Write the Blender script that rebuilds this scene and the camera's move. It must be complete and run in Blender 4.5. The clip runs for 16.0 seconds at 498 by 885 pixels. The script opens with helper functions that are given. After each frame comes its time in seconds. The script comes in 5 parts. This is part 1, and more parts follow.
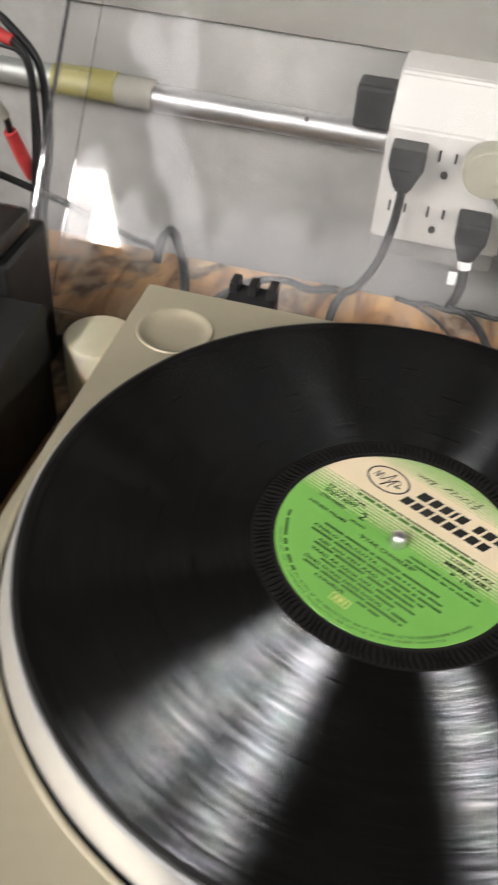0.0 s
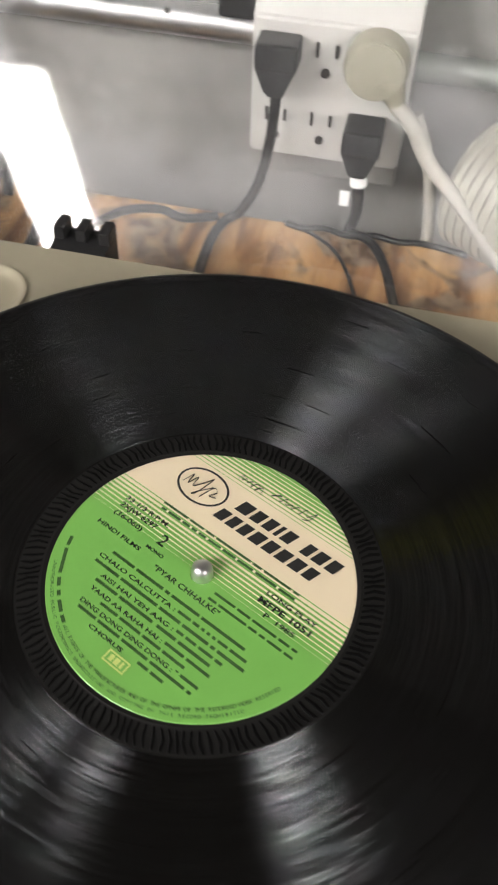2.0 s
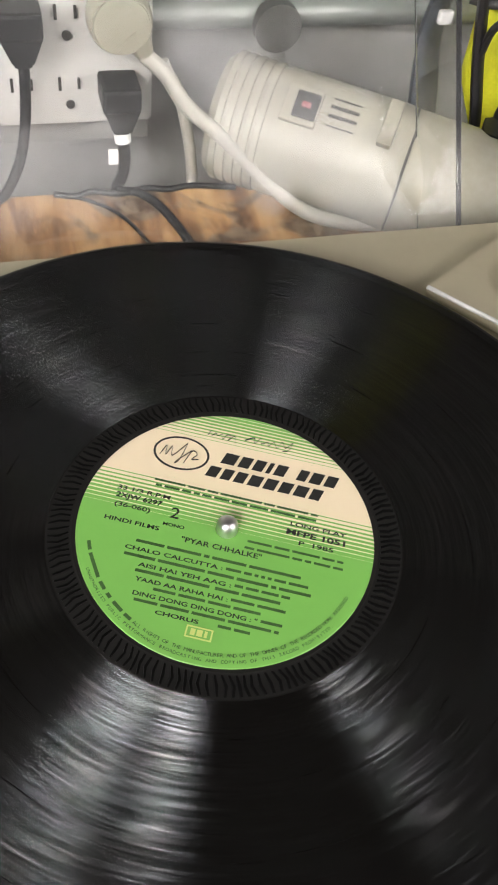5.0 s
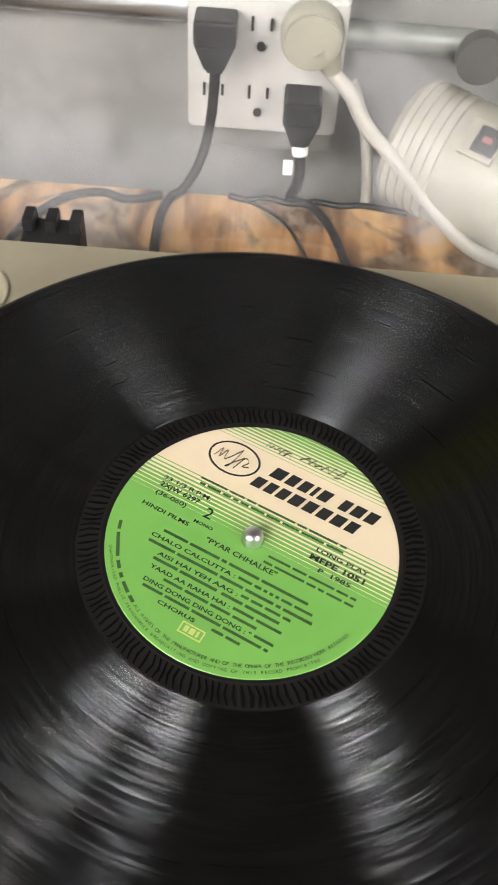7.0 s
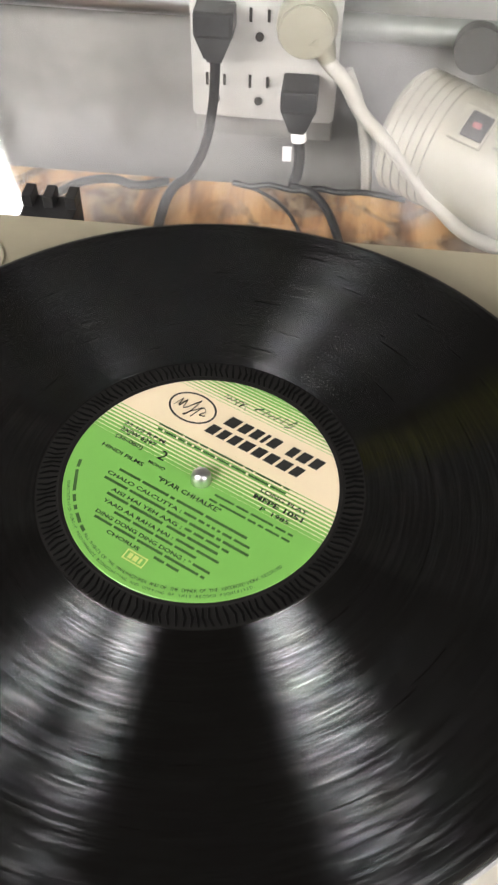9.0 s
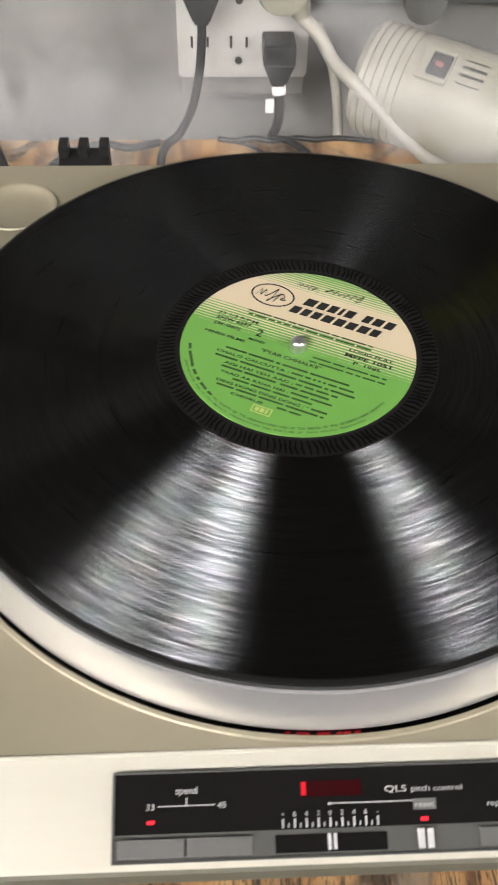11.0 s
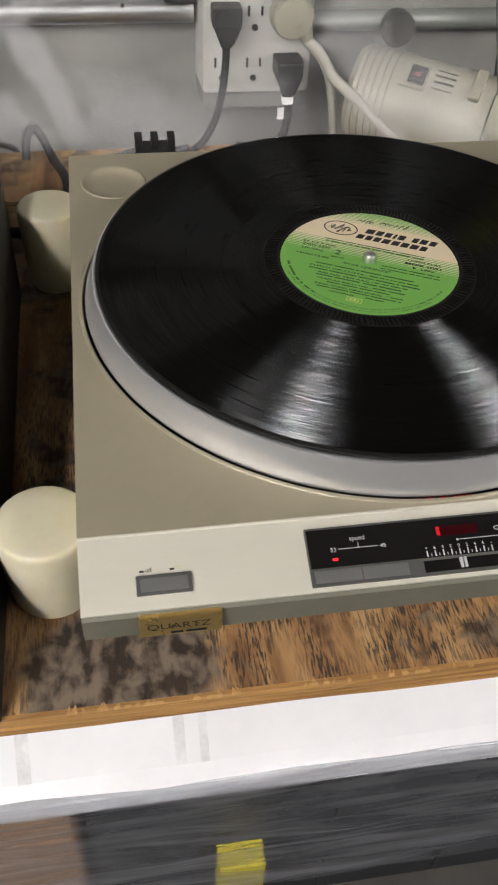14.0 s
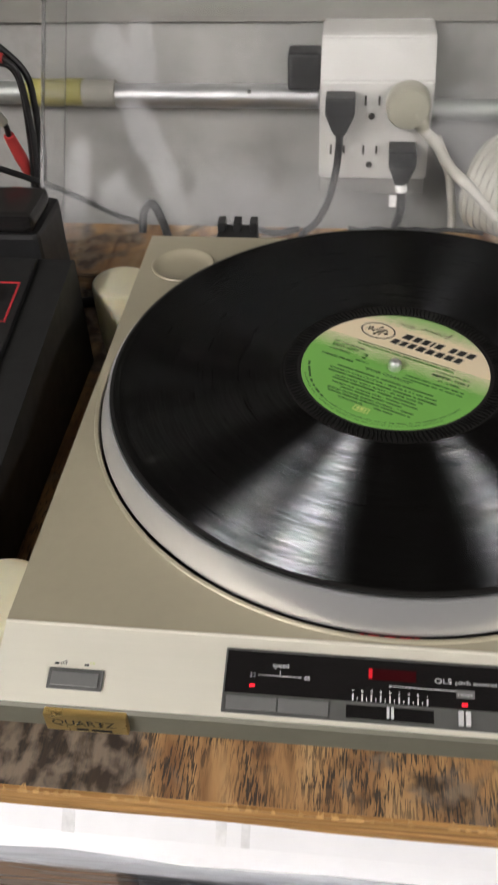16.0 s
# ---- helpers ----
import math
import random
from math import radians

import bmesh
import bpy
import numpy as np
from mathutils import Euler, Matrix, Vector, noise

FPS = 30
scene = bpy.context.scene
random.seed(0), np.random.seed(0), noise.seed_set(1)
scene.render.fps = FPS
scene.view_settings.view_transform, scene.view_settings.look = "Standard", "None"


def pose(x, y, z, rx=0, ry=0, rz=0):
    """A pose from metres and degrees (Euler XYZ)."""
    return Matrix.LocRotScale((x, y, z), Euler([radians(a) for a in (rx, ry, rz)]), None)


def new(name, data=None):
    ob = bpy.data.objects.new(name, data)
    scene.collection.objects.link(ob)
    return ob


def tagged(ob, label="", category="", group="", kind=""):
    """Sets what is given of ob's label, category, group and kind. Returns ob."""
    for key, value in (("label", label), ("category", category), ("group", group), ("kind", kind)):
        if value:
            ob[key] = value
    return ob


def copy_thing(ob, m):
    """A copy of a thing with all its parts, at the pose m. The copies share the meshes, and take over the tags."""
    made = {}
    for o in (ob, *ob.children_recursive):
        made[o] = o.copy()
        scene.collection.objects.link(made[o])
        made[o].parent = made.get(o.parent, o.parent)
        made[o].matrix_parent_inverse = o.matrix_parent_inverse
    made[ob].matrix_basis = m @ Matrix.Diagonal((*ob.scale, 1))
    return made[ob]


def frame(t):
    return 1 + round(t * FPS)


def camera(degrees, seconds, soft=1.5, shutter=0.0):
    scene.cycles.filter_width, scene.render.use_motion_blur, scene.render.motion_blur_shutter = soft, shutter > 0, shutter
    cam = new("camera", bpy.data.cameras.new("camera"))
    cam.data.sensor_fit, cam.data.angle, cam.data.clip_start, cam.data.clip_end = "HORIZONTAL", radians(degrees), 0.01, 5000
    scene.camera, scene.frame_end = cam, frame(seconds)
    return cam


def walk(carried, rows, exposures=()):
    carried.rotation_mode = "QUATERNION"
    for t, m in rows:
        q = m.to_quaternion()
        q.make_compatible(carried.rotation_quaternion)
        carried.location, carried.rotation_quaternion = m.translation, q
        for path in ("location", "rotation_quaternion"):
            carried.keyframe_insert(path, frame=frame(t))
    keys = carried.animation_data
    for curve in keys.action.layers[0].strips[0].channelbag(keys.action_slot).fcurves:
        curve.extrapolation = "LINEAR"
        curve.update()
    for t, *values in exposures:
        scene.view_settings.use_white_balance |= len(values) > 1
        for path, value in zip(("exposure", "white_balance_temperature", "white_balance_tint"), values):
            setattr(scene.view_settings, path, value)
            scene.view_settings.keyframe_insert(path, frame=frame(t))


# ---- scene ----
cam = camera(31.67, 16.0, soft=2.0, shutter=0.5)
PATH = [
    (0, -0.0157, -0.2408, 1.2663, 46.7, -3.66, 14.82),
    (0.5, 0.0258, -0.2138, 1.2609, 46.02, -2.45, 14.46),
    (1, 0.0543, -0.1894, 1.253, 44.04, -1.51, 16.55),
    (1.5, 0.0708, -0.1669, 1.2496, 42.71, -0.8, 19.74),
    (2, 0.0406, -0.1436, 1.2414, 40.24, -1.58, 12.6),
    (2.5, -0.0024, -0.128, 1.2316, 38.12, -3.51, 2.17),
    (3, -0.0243, -0.1364, 1.2281, 37.28, -4.7, -6.87),
    (5.5, -0.0574, -0.1559, 1.2469, 39.35, -5.72, -14.33),
    (6, -0.0373, -0.1602, 1.2477, 38.99, -4.89, -9.71),
    (6.5, -0.0181, -0.1598, 1.2493, 38.61, -3.73, -2.72),
    (7, -0.0041, -0.1592, 1.2511, 38.6, -2.79, 3.38),
    (7.5, 0.0175, -0.1661, 1.2515, 38.8, -1.61, 6.29),
    (8, 0.0382, -0.1703, 1.2559, 39.65, -1.34, 8.73),
    (10.5, -0.0023, -0.2419, 1.2444, 39.03, -0.37, -0.22),
    (11, -0.0365, -0.2675, 1.2542, 40.39, -1.09, -2.38),
    (11.5, -0.0635, -0.2923, 1.2616, 41.84, -1.67, -5.06),
    (12, -0.1008, -0.3053, 1.2621, 42.33, -2.1, -7.48),
    (12.5, -0.1227, -0.325, 1.2672, 43.1, -1.75, -9.56),
    (13, -0.1369, -0.3463, 1.2743, 44.35, -1.36, -8.47),
    (13.5, -0.1466, -0.3726, 1.2746, 44.45, -1.37, -7.38),
    (14, -0.1397, -0.3967, 1.2737, 44.49, -2.3, -8.74),
    (14.5, -0.1216, -0.3973, 1.2721, 44.1, -1.19, -8.29),
    (15, -0.0803, -0.3936, 1.2793, 44.36, 0.14, -3.83),
    (15.5, -0.0504, -0.3828, 1.2795, 45.49, 1.16, 1.71),
    (16, -0.0272, -0.3761, 1.2847, 47.9, 1.99, 6.13),
]
# -- end of path --
walk(cam, [(t, pose(*p)) for t, *p in PATH], exposures=[(0.0, 0.3), (1.0, 0.22), (2.5, 0.28), (3.0, 0.38), (5.5, 0.45), (7.5, 0.53), (8.0, 0.53), (10.5, 0.45), (11.0, 0.24), (12.0, 0.13), (12.5, 0.25), (13.0, 0.15), (14.0, -0.27), (14.5, -0.34), (15.0, -0.32), (16.0, -0.22)])

# ---- world and lamps ----
Z0 = 1.0                      # height of the record's upper face above the floor
LAMP = 76.0                   # radiance of the fluorescent diffusers
world = bpy.data.worlds.new("room_air")
world.use_nodes = True
world.node_tree.nodes["Background"].inputs[0].default_value = (0.8, 0.85, 0.9, 1)
world.node_tree.nodes["Background"].inputs[1].default_value = 0.05
scene.world = world


# ---- materials ----
def rgb(c):
    return (*c, 1.0)


def material(name, base=(0.5, 0.5, 0.5), rough=0.5, metal=0.0, vary=0.12, scale=30.0, bump=0.0, bump_scale=200.0,
             stretch=(1, 1, 1), second=None, rough_vary=0.1, emit=None, strength=0.0, spec=0.5, coat=0.0):
    m = bpy.data.materials.new(name)
    m.use_nodes = True
    nt = m.node_tree
    b = nt.nodes["Principled BSDF"]
    b.inputs["Roughness"].default_value, b.inputs["Metallic"].default_value = rough, metal
    b.inputs["Specular IOR Level"].default_value = spec
    b.inputs["Coat Weight"].default_value = coat
    if emit:
        b.inputs["Emission Color"].default_value, b.inputs["Emission Strength"].default_value = rgb(emit), strength
    co = nt.nodes.new("ShaderNodeTexCoord")
    mp = nt.nodes.new("ShaderNodeMapping")
    mp.inputs["Scale"].default_value = stretch
    nt.links.new(co.outputs["Object"], mp.inputs["Vector"])

    def fac(sc, detail=5.0):
        n = nt.nodes.new("ShaderNodeTexNoise")
        n.inputs["Scale"].default_value, n.inputs["Detail"].default_value = sc, detail
        nt.links.new(mp.outputs[0], n.inputs["Vector"])
        return n.outputs["Fac"]

    dark = second or tuple(v * (1 - 2.2 * vary) for v in base)
    light = base if second else tuple(min(1, v * (1 + 0.6 * vary)) for v in base)
    mix = nt.nodes.new("ShaderNodeMix")
    mix.data_type = "RGBA"
    mix.inputs[6].default_value, mix.inputs[7].default_value = rgb(dark), rgb(light)
    big, small = fac(scale), fac(scale * 7.3)
    add = nt.nodes.new("ShaderNodeMath")
    add.operation = "MULTIPLY_ADD"
    add.inputs[1].default_value, add.inputs[2].default_value = 0.4, 0.0
    nt.links.new(small, add.inputs[0])
    tot = nt.nodes.new("ShaderNodeMath")
    tot.operation = "MULTIPLY_ADD"
    tot.inputs[1].default_value = 0.8
    nt.links.new(big, tot.inputs[0])
    nt.links.new(add.outputs[0], tot.inputs[2])
    ramp = nt.nodes.new("ShaderNodeMapRange")
    ramp.inputs[1].default_value, ramp.inputs[2].default_value = 0.35, 0.85
    nt.links.new(tot.outputs[0], ramp.inputs[0])
    nt.links.new(ramp.outputs[0], mix.inputs[0])
    nt.links.new(mix.outputs[2], b.inputs["Base Color"])
    if rough_vary:
        rr = nt.nodes.new("ShaderNodeMapRange")
        rr.inputs[3].default_value, rr.inputs[4].default_value = max(0, rough - rough_vary), min(1, rough + rough_vary)
        nt.links.new(fac(scale * 2.1), rr.inputs[0])
        nt.links.new(rr.outputs[0], b.inputs["Roughness"])
    if bump:
        bp = nt.nodes.new("ShaderNodeBump")
        bp.inputs["Strength"].default_value, bp.inputs["Distance"].default_value = bump, 0.002
        nt.links.new(fac(bump_scale, 8.0), bp.inputs["Height"])
        nt.links.new(bp.outputs[0], b.inputs["Normal"])
    return m


def ramped(m, stops, factor):
    """Puts a colour ramp, driven by the socket factor, on the base colour of m."""
    nt = m.node_tree
    r = nt.nodes.new("ShaderNodeValToRGB")
    while len(r.color_ramp.elements) < len(stops):
        r.color_ramp.elements.new(0.5)
    for e, (p, c) in zip(r.color_ramp.elements, stops):
        e.position, e.color = p, rgb(c)
    nt.links.new(factor, r.inputs[0])
    nt.links.new(r.outputs[0], nt.nodes["Principled BSDF"].inputs["Base Color"])
    return r


def maths(nt, op, a, b=None, c=None):
    n = nt.nodes.new("ShaderNodeMath")
    n.operation = op
    for i, v in enumerate((a, b, c)):
        if v is None:
            continue
        if isinstance(v, (int, float)):
            n.inputs[i].default_value = v
        else:
            nt.links.new(v, n.inputs[i])
    return n.outputs[0]


GAPS = (0.0705, 0.0829, 0.1017, 0.1205)      # radii of the plain bands between the tracks


def make_vinyl():
    """Black vinyl: the two walls of the fine grooves each mirror the lamps, round a plain ring and a plain rim."""
    m = bpy.data.materials.new("vinyl")
    m.use_nodes = True
    nt = m.node_tree
    co = nt.nodes.new("ShaderNodeTexCoord")
    sep = nt.nodes.new("ShaderNodeSeparateXYZ")
    nt.links.new(co.outputs["Object"], sep.inputs[0])
    r2 = maths(nt, "ADD", maths(nt, "MULTIPLY", sep.outputs[0], sep.outputs[0]), maths(nt, "MULTIPLY", sep.outputs[1], sep.outputs[1]))
    radius = maths(nt, "SQRT", r2)

    def bands(fine, along, lo, hi, detail, out="Fac"):
        comb = nt.nodes.new("ShaderNodeCombineXYZ")
        nt.links.new(maths(nt, "MULTIPLY", radius, fine), comb.inputs[0])
        nt.links.new(maths(nt, "MULTIPLY", sep.outputs[0], along), comb.inputs[1])
        nt.links.new(maths(nt, "MULTIPLY", sep.outputs[1], along), comb.inputs[2])
        n = nt.nodes.new("ShaderNodeTexNoise")
        n.inputs["Scale"].default_value, n.inputs["Detail"].default_value = 1.0, detail
        nt.links.new(comb.outputs[0], n.inputs["Vector"])
        if out == "Color":
            return n.outputs["Color"]
        mr = nt.nodes.new("ShaderNodeMapRange")
        mr.inputs[1].default_value, mr.inputs[2].default_value = 0.3, 0.7
        mr.inputs[3].default_value, mr.inputs[4].default_value = lo, hi
        nt.links.new(n.outputs["Fac"], mr.inputs[0])
        return mr.outputs[0]

    def step(lo, hi, a=0.0, b=1.0, value=None):
        mr = nt.nodes.new("ShaderNodeMapRange")
        mr.inputs[1].default_value, mr.inputs[2].default_value, mr.inputs[3].default_value, mr.inputs[4].default_value = lo, hi, a, b
        nt.links.new(value or radius, mr.inputs[0])
        return mr.outputs[0]

    def mixed(fac, a, b):
        n = nt.nodes.new("ShaderNodeMixShader")
        if isinstance(fac, float):
            n.inputs[0].default_value = fac
        else:
            nt.links.new(fac, n.inputs[0])
        nt.links.new(a, n.inputs[1])
        nt.links.new(b, n.inputs[2])
        return n.outputs[0]

    # faint rainbow tint of the grooves
    tint = nt.nodes.new("ShaderNodeMix")
    tint.data_type = "RGBA"
    tint.inputs[0].default_value = 0.2
    tint.inputs[6].default_value = (0.90, 0.95, 1.0, 1)
    nt.links.new(bands(70.0, 75.0, 0, 1, 1.0, "Color"), tint.inputs[7])

    tan = nt.nodes.new("ShaderNodeTangent")
    tan.direction_type, tan.axis = "RADIAL", "Z"
    # each groove wall leans WALL_LEAN from level, a little more or less from place to place
    lean = maths(nt, "ADD", bands(1250.0, 55.0, -0.05, 0.05, 2.0), bands(520.0, 35.0, WALL_LEAN - 0.02, WALL_LEAN + 0.02, 2.0))
    sine, cosine = maths(nt, "SINE", lean), maths(nt, "COSINE", lean)
    walls = []
    for sign in (1.0, -1.0):
        scl = maths(nt, "DIVIDE", maths(nt, "MULTIPLY", sine, sign), radius)
        comb = nt.nodes.new("ShaderNodeCombineXYZ")
        nt.links.new(maths(nt, "MULTIPLY", sep.outputs[0], scl), comb.inputs[0])
        nt.links.new(maths(nt, "MULTIPLY", sep.outputs[1], scl), comb.inputs[1])
        nt.links.new(cosine, comb.inputs[2])
        g = nt.nodes.new("ShaderNodeBsdfAnisotropic")
        g.distribution = "BECKMANN"
        g.inputs["Roughness"].default_value = WALL_ROUGH
        nt.links.new(tint.outputs[2], g.inputs["Color"])
        g.inputs["Anisotropy"].default_value = 0.3
        nt.links.new(comb.outputs[0], g.inputs["Normal"])
        nt.links.new(tan.outputs[0], g.inputs["Tangent"])
        walls.append(g.outputs[0])
    black = nt.nodes.new("ShaderNodeBsdfDiffuse")
    black.inputs[0].default_value = (0.0042, 0.0039, 0.0036, 1)
    spec = maths(nt, "MULTIPLY", bands(1350.0, 45.0, 0.45, 1.6, 2.0), bands(420.0, 22.0, 0.75, 1.25, 2.0))
    for gap in GAPS:
        off = maths(nt, "ABSOLUTE", maths(nt, "SUBTRACT", radius, gap))
        spec = maths(nt, "MULTIPLY", spec, step(0.00012, 0.0004, 0.55, 1.0, off))
    grooved = mixed(maths(nt, "MULTIPLY", spec, WALL_GLOSS), black.outputs[0], mixed(0.15, *walls))

    # the level lands between the grooves
    gloss = nt.nodes.new("ShaderNodeBsdfAnisotropic")
    gloss.distribution = "GGX"
    gloss.inputs["Anisotropy"].default_value = 0.8
    gloss.inputs["Roughness"].default_value = 0.36
    nt.links.new(tint.outputs[2], gloss.inputs["Color"])
    nt.links.new(tan.outputs[0], gloss.inputs["Tangent"])
    fres = nt.nodes.new("ShaderNodeFresnel")
    fres.inputs[0].default_value = 1.5
    grooved = mixed(maths(nt, "MULTIPLY", maths(nt, "MULTIPLY", fres.outputs[0], LAND_GLOSS), spec), grooved, gloss.outputs[0])

    # the plain pressed ring round the label and the plain rim
    satin = nt.nodes.new("ShaderNodeBsdfAnisotropic")
    satin.inputs["Roughness"].default_value = 0.34
    ground = nt.nodes.new("ShaderNodeBsdfDiffuse")
    ground.inputs[0].default_value = (0.013, 0.0125, 0.012, 1)
    plain = mixed(maths(nt, "MULTIPLY", fres.outputs[0], 0.6), ground.outputs[0], satin.outputs[0])
    area = maths(nt, "MULTIPLY", step(0.0586, 0.0594), step(0.1490, 0.1482))
    nt.links.new(mixed(area, plain, grooved), nt.nodes["Material Output"].inputs[0])
    return m


def make_label():
    """Green paper with a cream band that breaks up into fine stripes above and below."""
    m = material("label_paper", (0.16, 0.5, 0.1), 0.42, vary=0.05, scale=60, rough_vary=0.05)
    nt = m.node_tree
    co = nt.nodes.new("ShaderNodeTexCoord")
    sep = nt.nodes.new("ShaderNodeSeparateXYZ")
    nt.links.new(co.outputs["Object"], sep.inputs[0])
    mm = maths(nt, "MULTIPLY", sep.outputs[1], 1000.0)
    saw = maths(nt, "FRACT", maths(nt, "MULTIPLY", mm, 1.0 / 1.55))
    share = nt.nodes.new("ShaderNodeFloatCurve")
    share.inputs[0].default_value = 1.0
    pts = share.mapping.curves[0].points
    pts[0].location, pts[1].location = (0.0, 0.0), (1.0, 0.12)
    for p in ((0.49, 0.0), (0.505, 0.1), (0.635, 0.72), (0.655, 1.0), (0.84, 1.0), (0.855, 0.85), (0.95, 0.3)):
        pts.new(*p)
    share.mapping.update()
    nt.links.new(maths(nt, "MULTIPLY_ADD", mm, 0.01, 0.5), share.inputs[1])
    stripe = maths(nt, "LESS_THAN", saw, share.outputs[0])
    ramped(m, [(0.0, (0.19, 0.46, 0.095)), (1.0, (0.84, 0.71, 0.50))], stripe)
    return m


def make_worktop():
    """Weathered board: streaks along y, orange wood, grey dirt and near-black stains."""
    m = material("weathered_board", (0.35, 0.2, 0.09), 0.62, bump=0.5, bump_scale=160, stretch=(1, 0.35, 1))
    nt = m.node_tree
    co = nt.nodes.new("ShaderNodeTexCoord")

    def layer(sc, st, det=6.0, dist=0.0):
        mp = nt.nodes.new("ShaderNodeMapping")
        mp.inputs["Scale"].default_value = st
        nt.links.new(co.outputs["Object"], mp.inputs[0])
        n = nt.nodes.new("ShaderNodeTexNoise")
        n.inputs["Scale"].default_value, n.inputs["Detail"].default_value, n.inputs["Distortion"].default_value = sc, det, dist
        nt.links.new(mp.outputs[0], n.inputs["Vector"])
        return n.outputs["Fac"]

    streak = layer(60, (1, 0.16, 1), 9.0, 0.6)
    r = ramped(m, [(0.30, (0.10, 0.050, 0.025)), (0.42, (0.25, 0.125, 0.052)), (0.53, (0.42, 0.235, 0.10)), (0.72, (0.58, 0.38, 0.19))], streak)
    flecks = nt.nodes.new("ShaderNodeMapRange")
    flecks.inputs[1].default_value, flecks.inputs[2].default_value, flecks.inputs[4].default_value = 0.48, 0.57, 0.95
    nt.links.new(layer(1150, (1, 0.11, 1), 8.0, 0.4), flecks.inputs[0])
    patch = nt.nodes.new("ShaderNodeMapRange")
    patch.inputs[1].default_value, patch.inputs[2].default_value = 0.36, 0.50
    nt.links.new(layer(26, (1, 0.7, 1), 5.0, 0.8), patch.inputs[0])
    dirt = nt.nodes.new("ShaderNodeMix")
    dirt.data_type = "RGBA"
    dirt.inputs[7].default_value = (0.03, 0.025, 0.022, 1)
    nt.links.new(r.outputs[0], dirt.inputs[6])
    # flecks where the front of the board is scuffed
    place = nt.nodes.new("ShaderNodeNewGeometry")
    along = nt.nodes.new("ShaderNodeSeparateXYZ")
    nt.links.new(place.outputs["Position"], along.inputs[0])
    scuffed = nt.nodes.new("ShaderNodeMapRange")
    scuffed.inputs[1].default_value, scuffed.inputs[2].default_value, scuffed.inputs[3].default_value, scuffed.inputs[4].default_value = -0.10, 0.12, 1.0, 0.12
    nt.links.new(along.outputs[1], scuffed.inputs[0])
    nt.links.new(maths(nt, "MULTIPLY", maths(nt, "MULTIPLY", flecks.outputs[0], patch.outputs[0]), scuffed.outputs[0]), dirt.inputs[0])
    grey = nt.nodes.new("ShaderNodeMix")
    grey.data_type = "RGBA"
    soot = nt.nodes.new("ShaderNodeValToRGB")
    soot.color_ramp.elements[0].position, soot.color_ramp.elements[0].color = 0.42, (0.022, 0.017, 0.013, 1)
    soot.color_ramp.elements[1].position, soot.color_ramp.elements[1].color = 0.60, (0.21, 0.165, 0.125, 1)
    nt.links.new(layer(115, (1, 0.7, 1), 10.0, 0.3), soot.inputs[0])
    nt.links.new(soot.outputs[0], grey.inputs[7])
    nt.links.new(dirt.outputs[2], grey.inputs[6])
    gm = nt.nodes.new("ShaderNodeMapRange")
    gm.inputs[1].default_value, gm.inputs[2].default_value, gm.inputs[4].default_value = 0.50, 0.60, 0.8
    nt.links.new(layer(17, (1, 1, 1), 6.0, 1.2), gm.inputs[0])
    # the worn, sooty corner by the candle
    geo = nt.nodes.new("ShaderNodeNewGeometry")
    at = nt.nodes.new("ShaderNodeSeparateXYZ")
    nt.links.new(geo.outputs["Position"], at.inputs[0])
    dx = maths(nt, "MULTIPLY_ADD", at.outputs[0], 22.0, 22.0 * 0.150)
    dy = maths(nt, "MULTIPLY_ADD", at.outputs[1], 16.0, 16.0 * 0.185)
    far = maths(nt, "SQRT", maths(nt, "ADD", maths(nt, "MULTIPLY", dx, dx), maths(nt, "MULTIPLY", dy, dy)))
    worn = nt.nodes.new("ShaderNodeMapRange")
    worn.inputs[1].default_value, worn.inputs[2].default_value = 1.55, 1.35
    worn.inputs[3].default_value, worn.inputs[4].default_value = 0.0, 0.93
    nt.links.new(maths(nt, "ADD", far, layer(40, (1, 1, 1), 6.0, 0.5)), worn.inputs[0])
    nt.links.new(maths(nt, "MAXIMUM", gm.outputs[0], worn.outputs[0]), grey.inputs[0])
    nt.links.new(grey.outputs[2], nt.nodes["Principled BSDF"].inputs["Base Color"])
    return m


# smears on the lid, and pale patches that paint in its bright haze
SMEAR_HAZE = ((-0.222, 0.186, -0.196, 0.160, 0.014, 0.12), (-0.196, 0.192, -0.190, 0.150, 0.012, 0.12), (-0.199, 0.135, -0.158, 0.050, 0.012, 0.14),
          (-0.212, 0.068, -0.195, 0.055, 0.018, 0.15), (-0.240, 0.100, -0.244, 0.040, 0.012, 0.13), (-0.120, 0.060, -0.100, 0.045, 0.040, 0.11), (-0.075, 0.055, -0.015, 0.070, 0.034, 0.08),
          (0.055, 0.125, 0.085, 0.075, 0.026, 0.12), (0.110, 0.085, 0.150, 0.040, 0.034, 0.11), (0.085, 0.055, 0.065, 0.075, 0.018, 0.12))


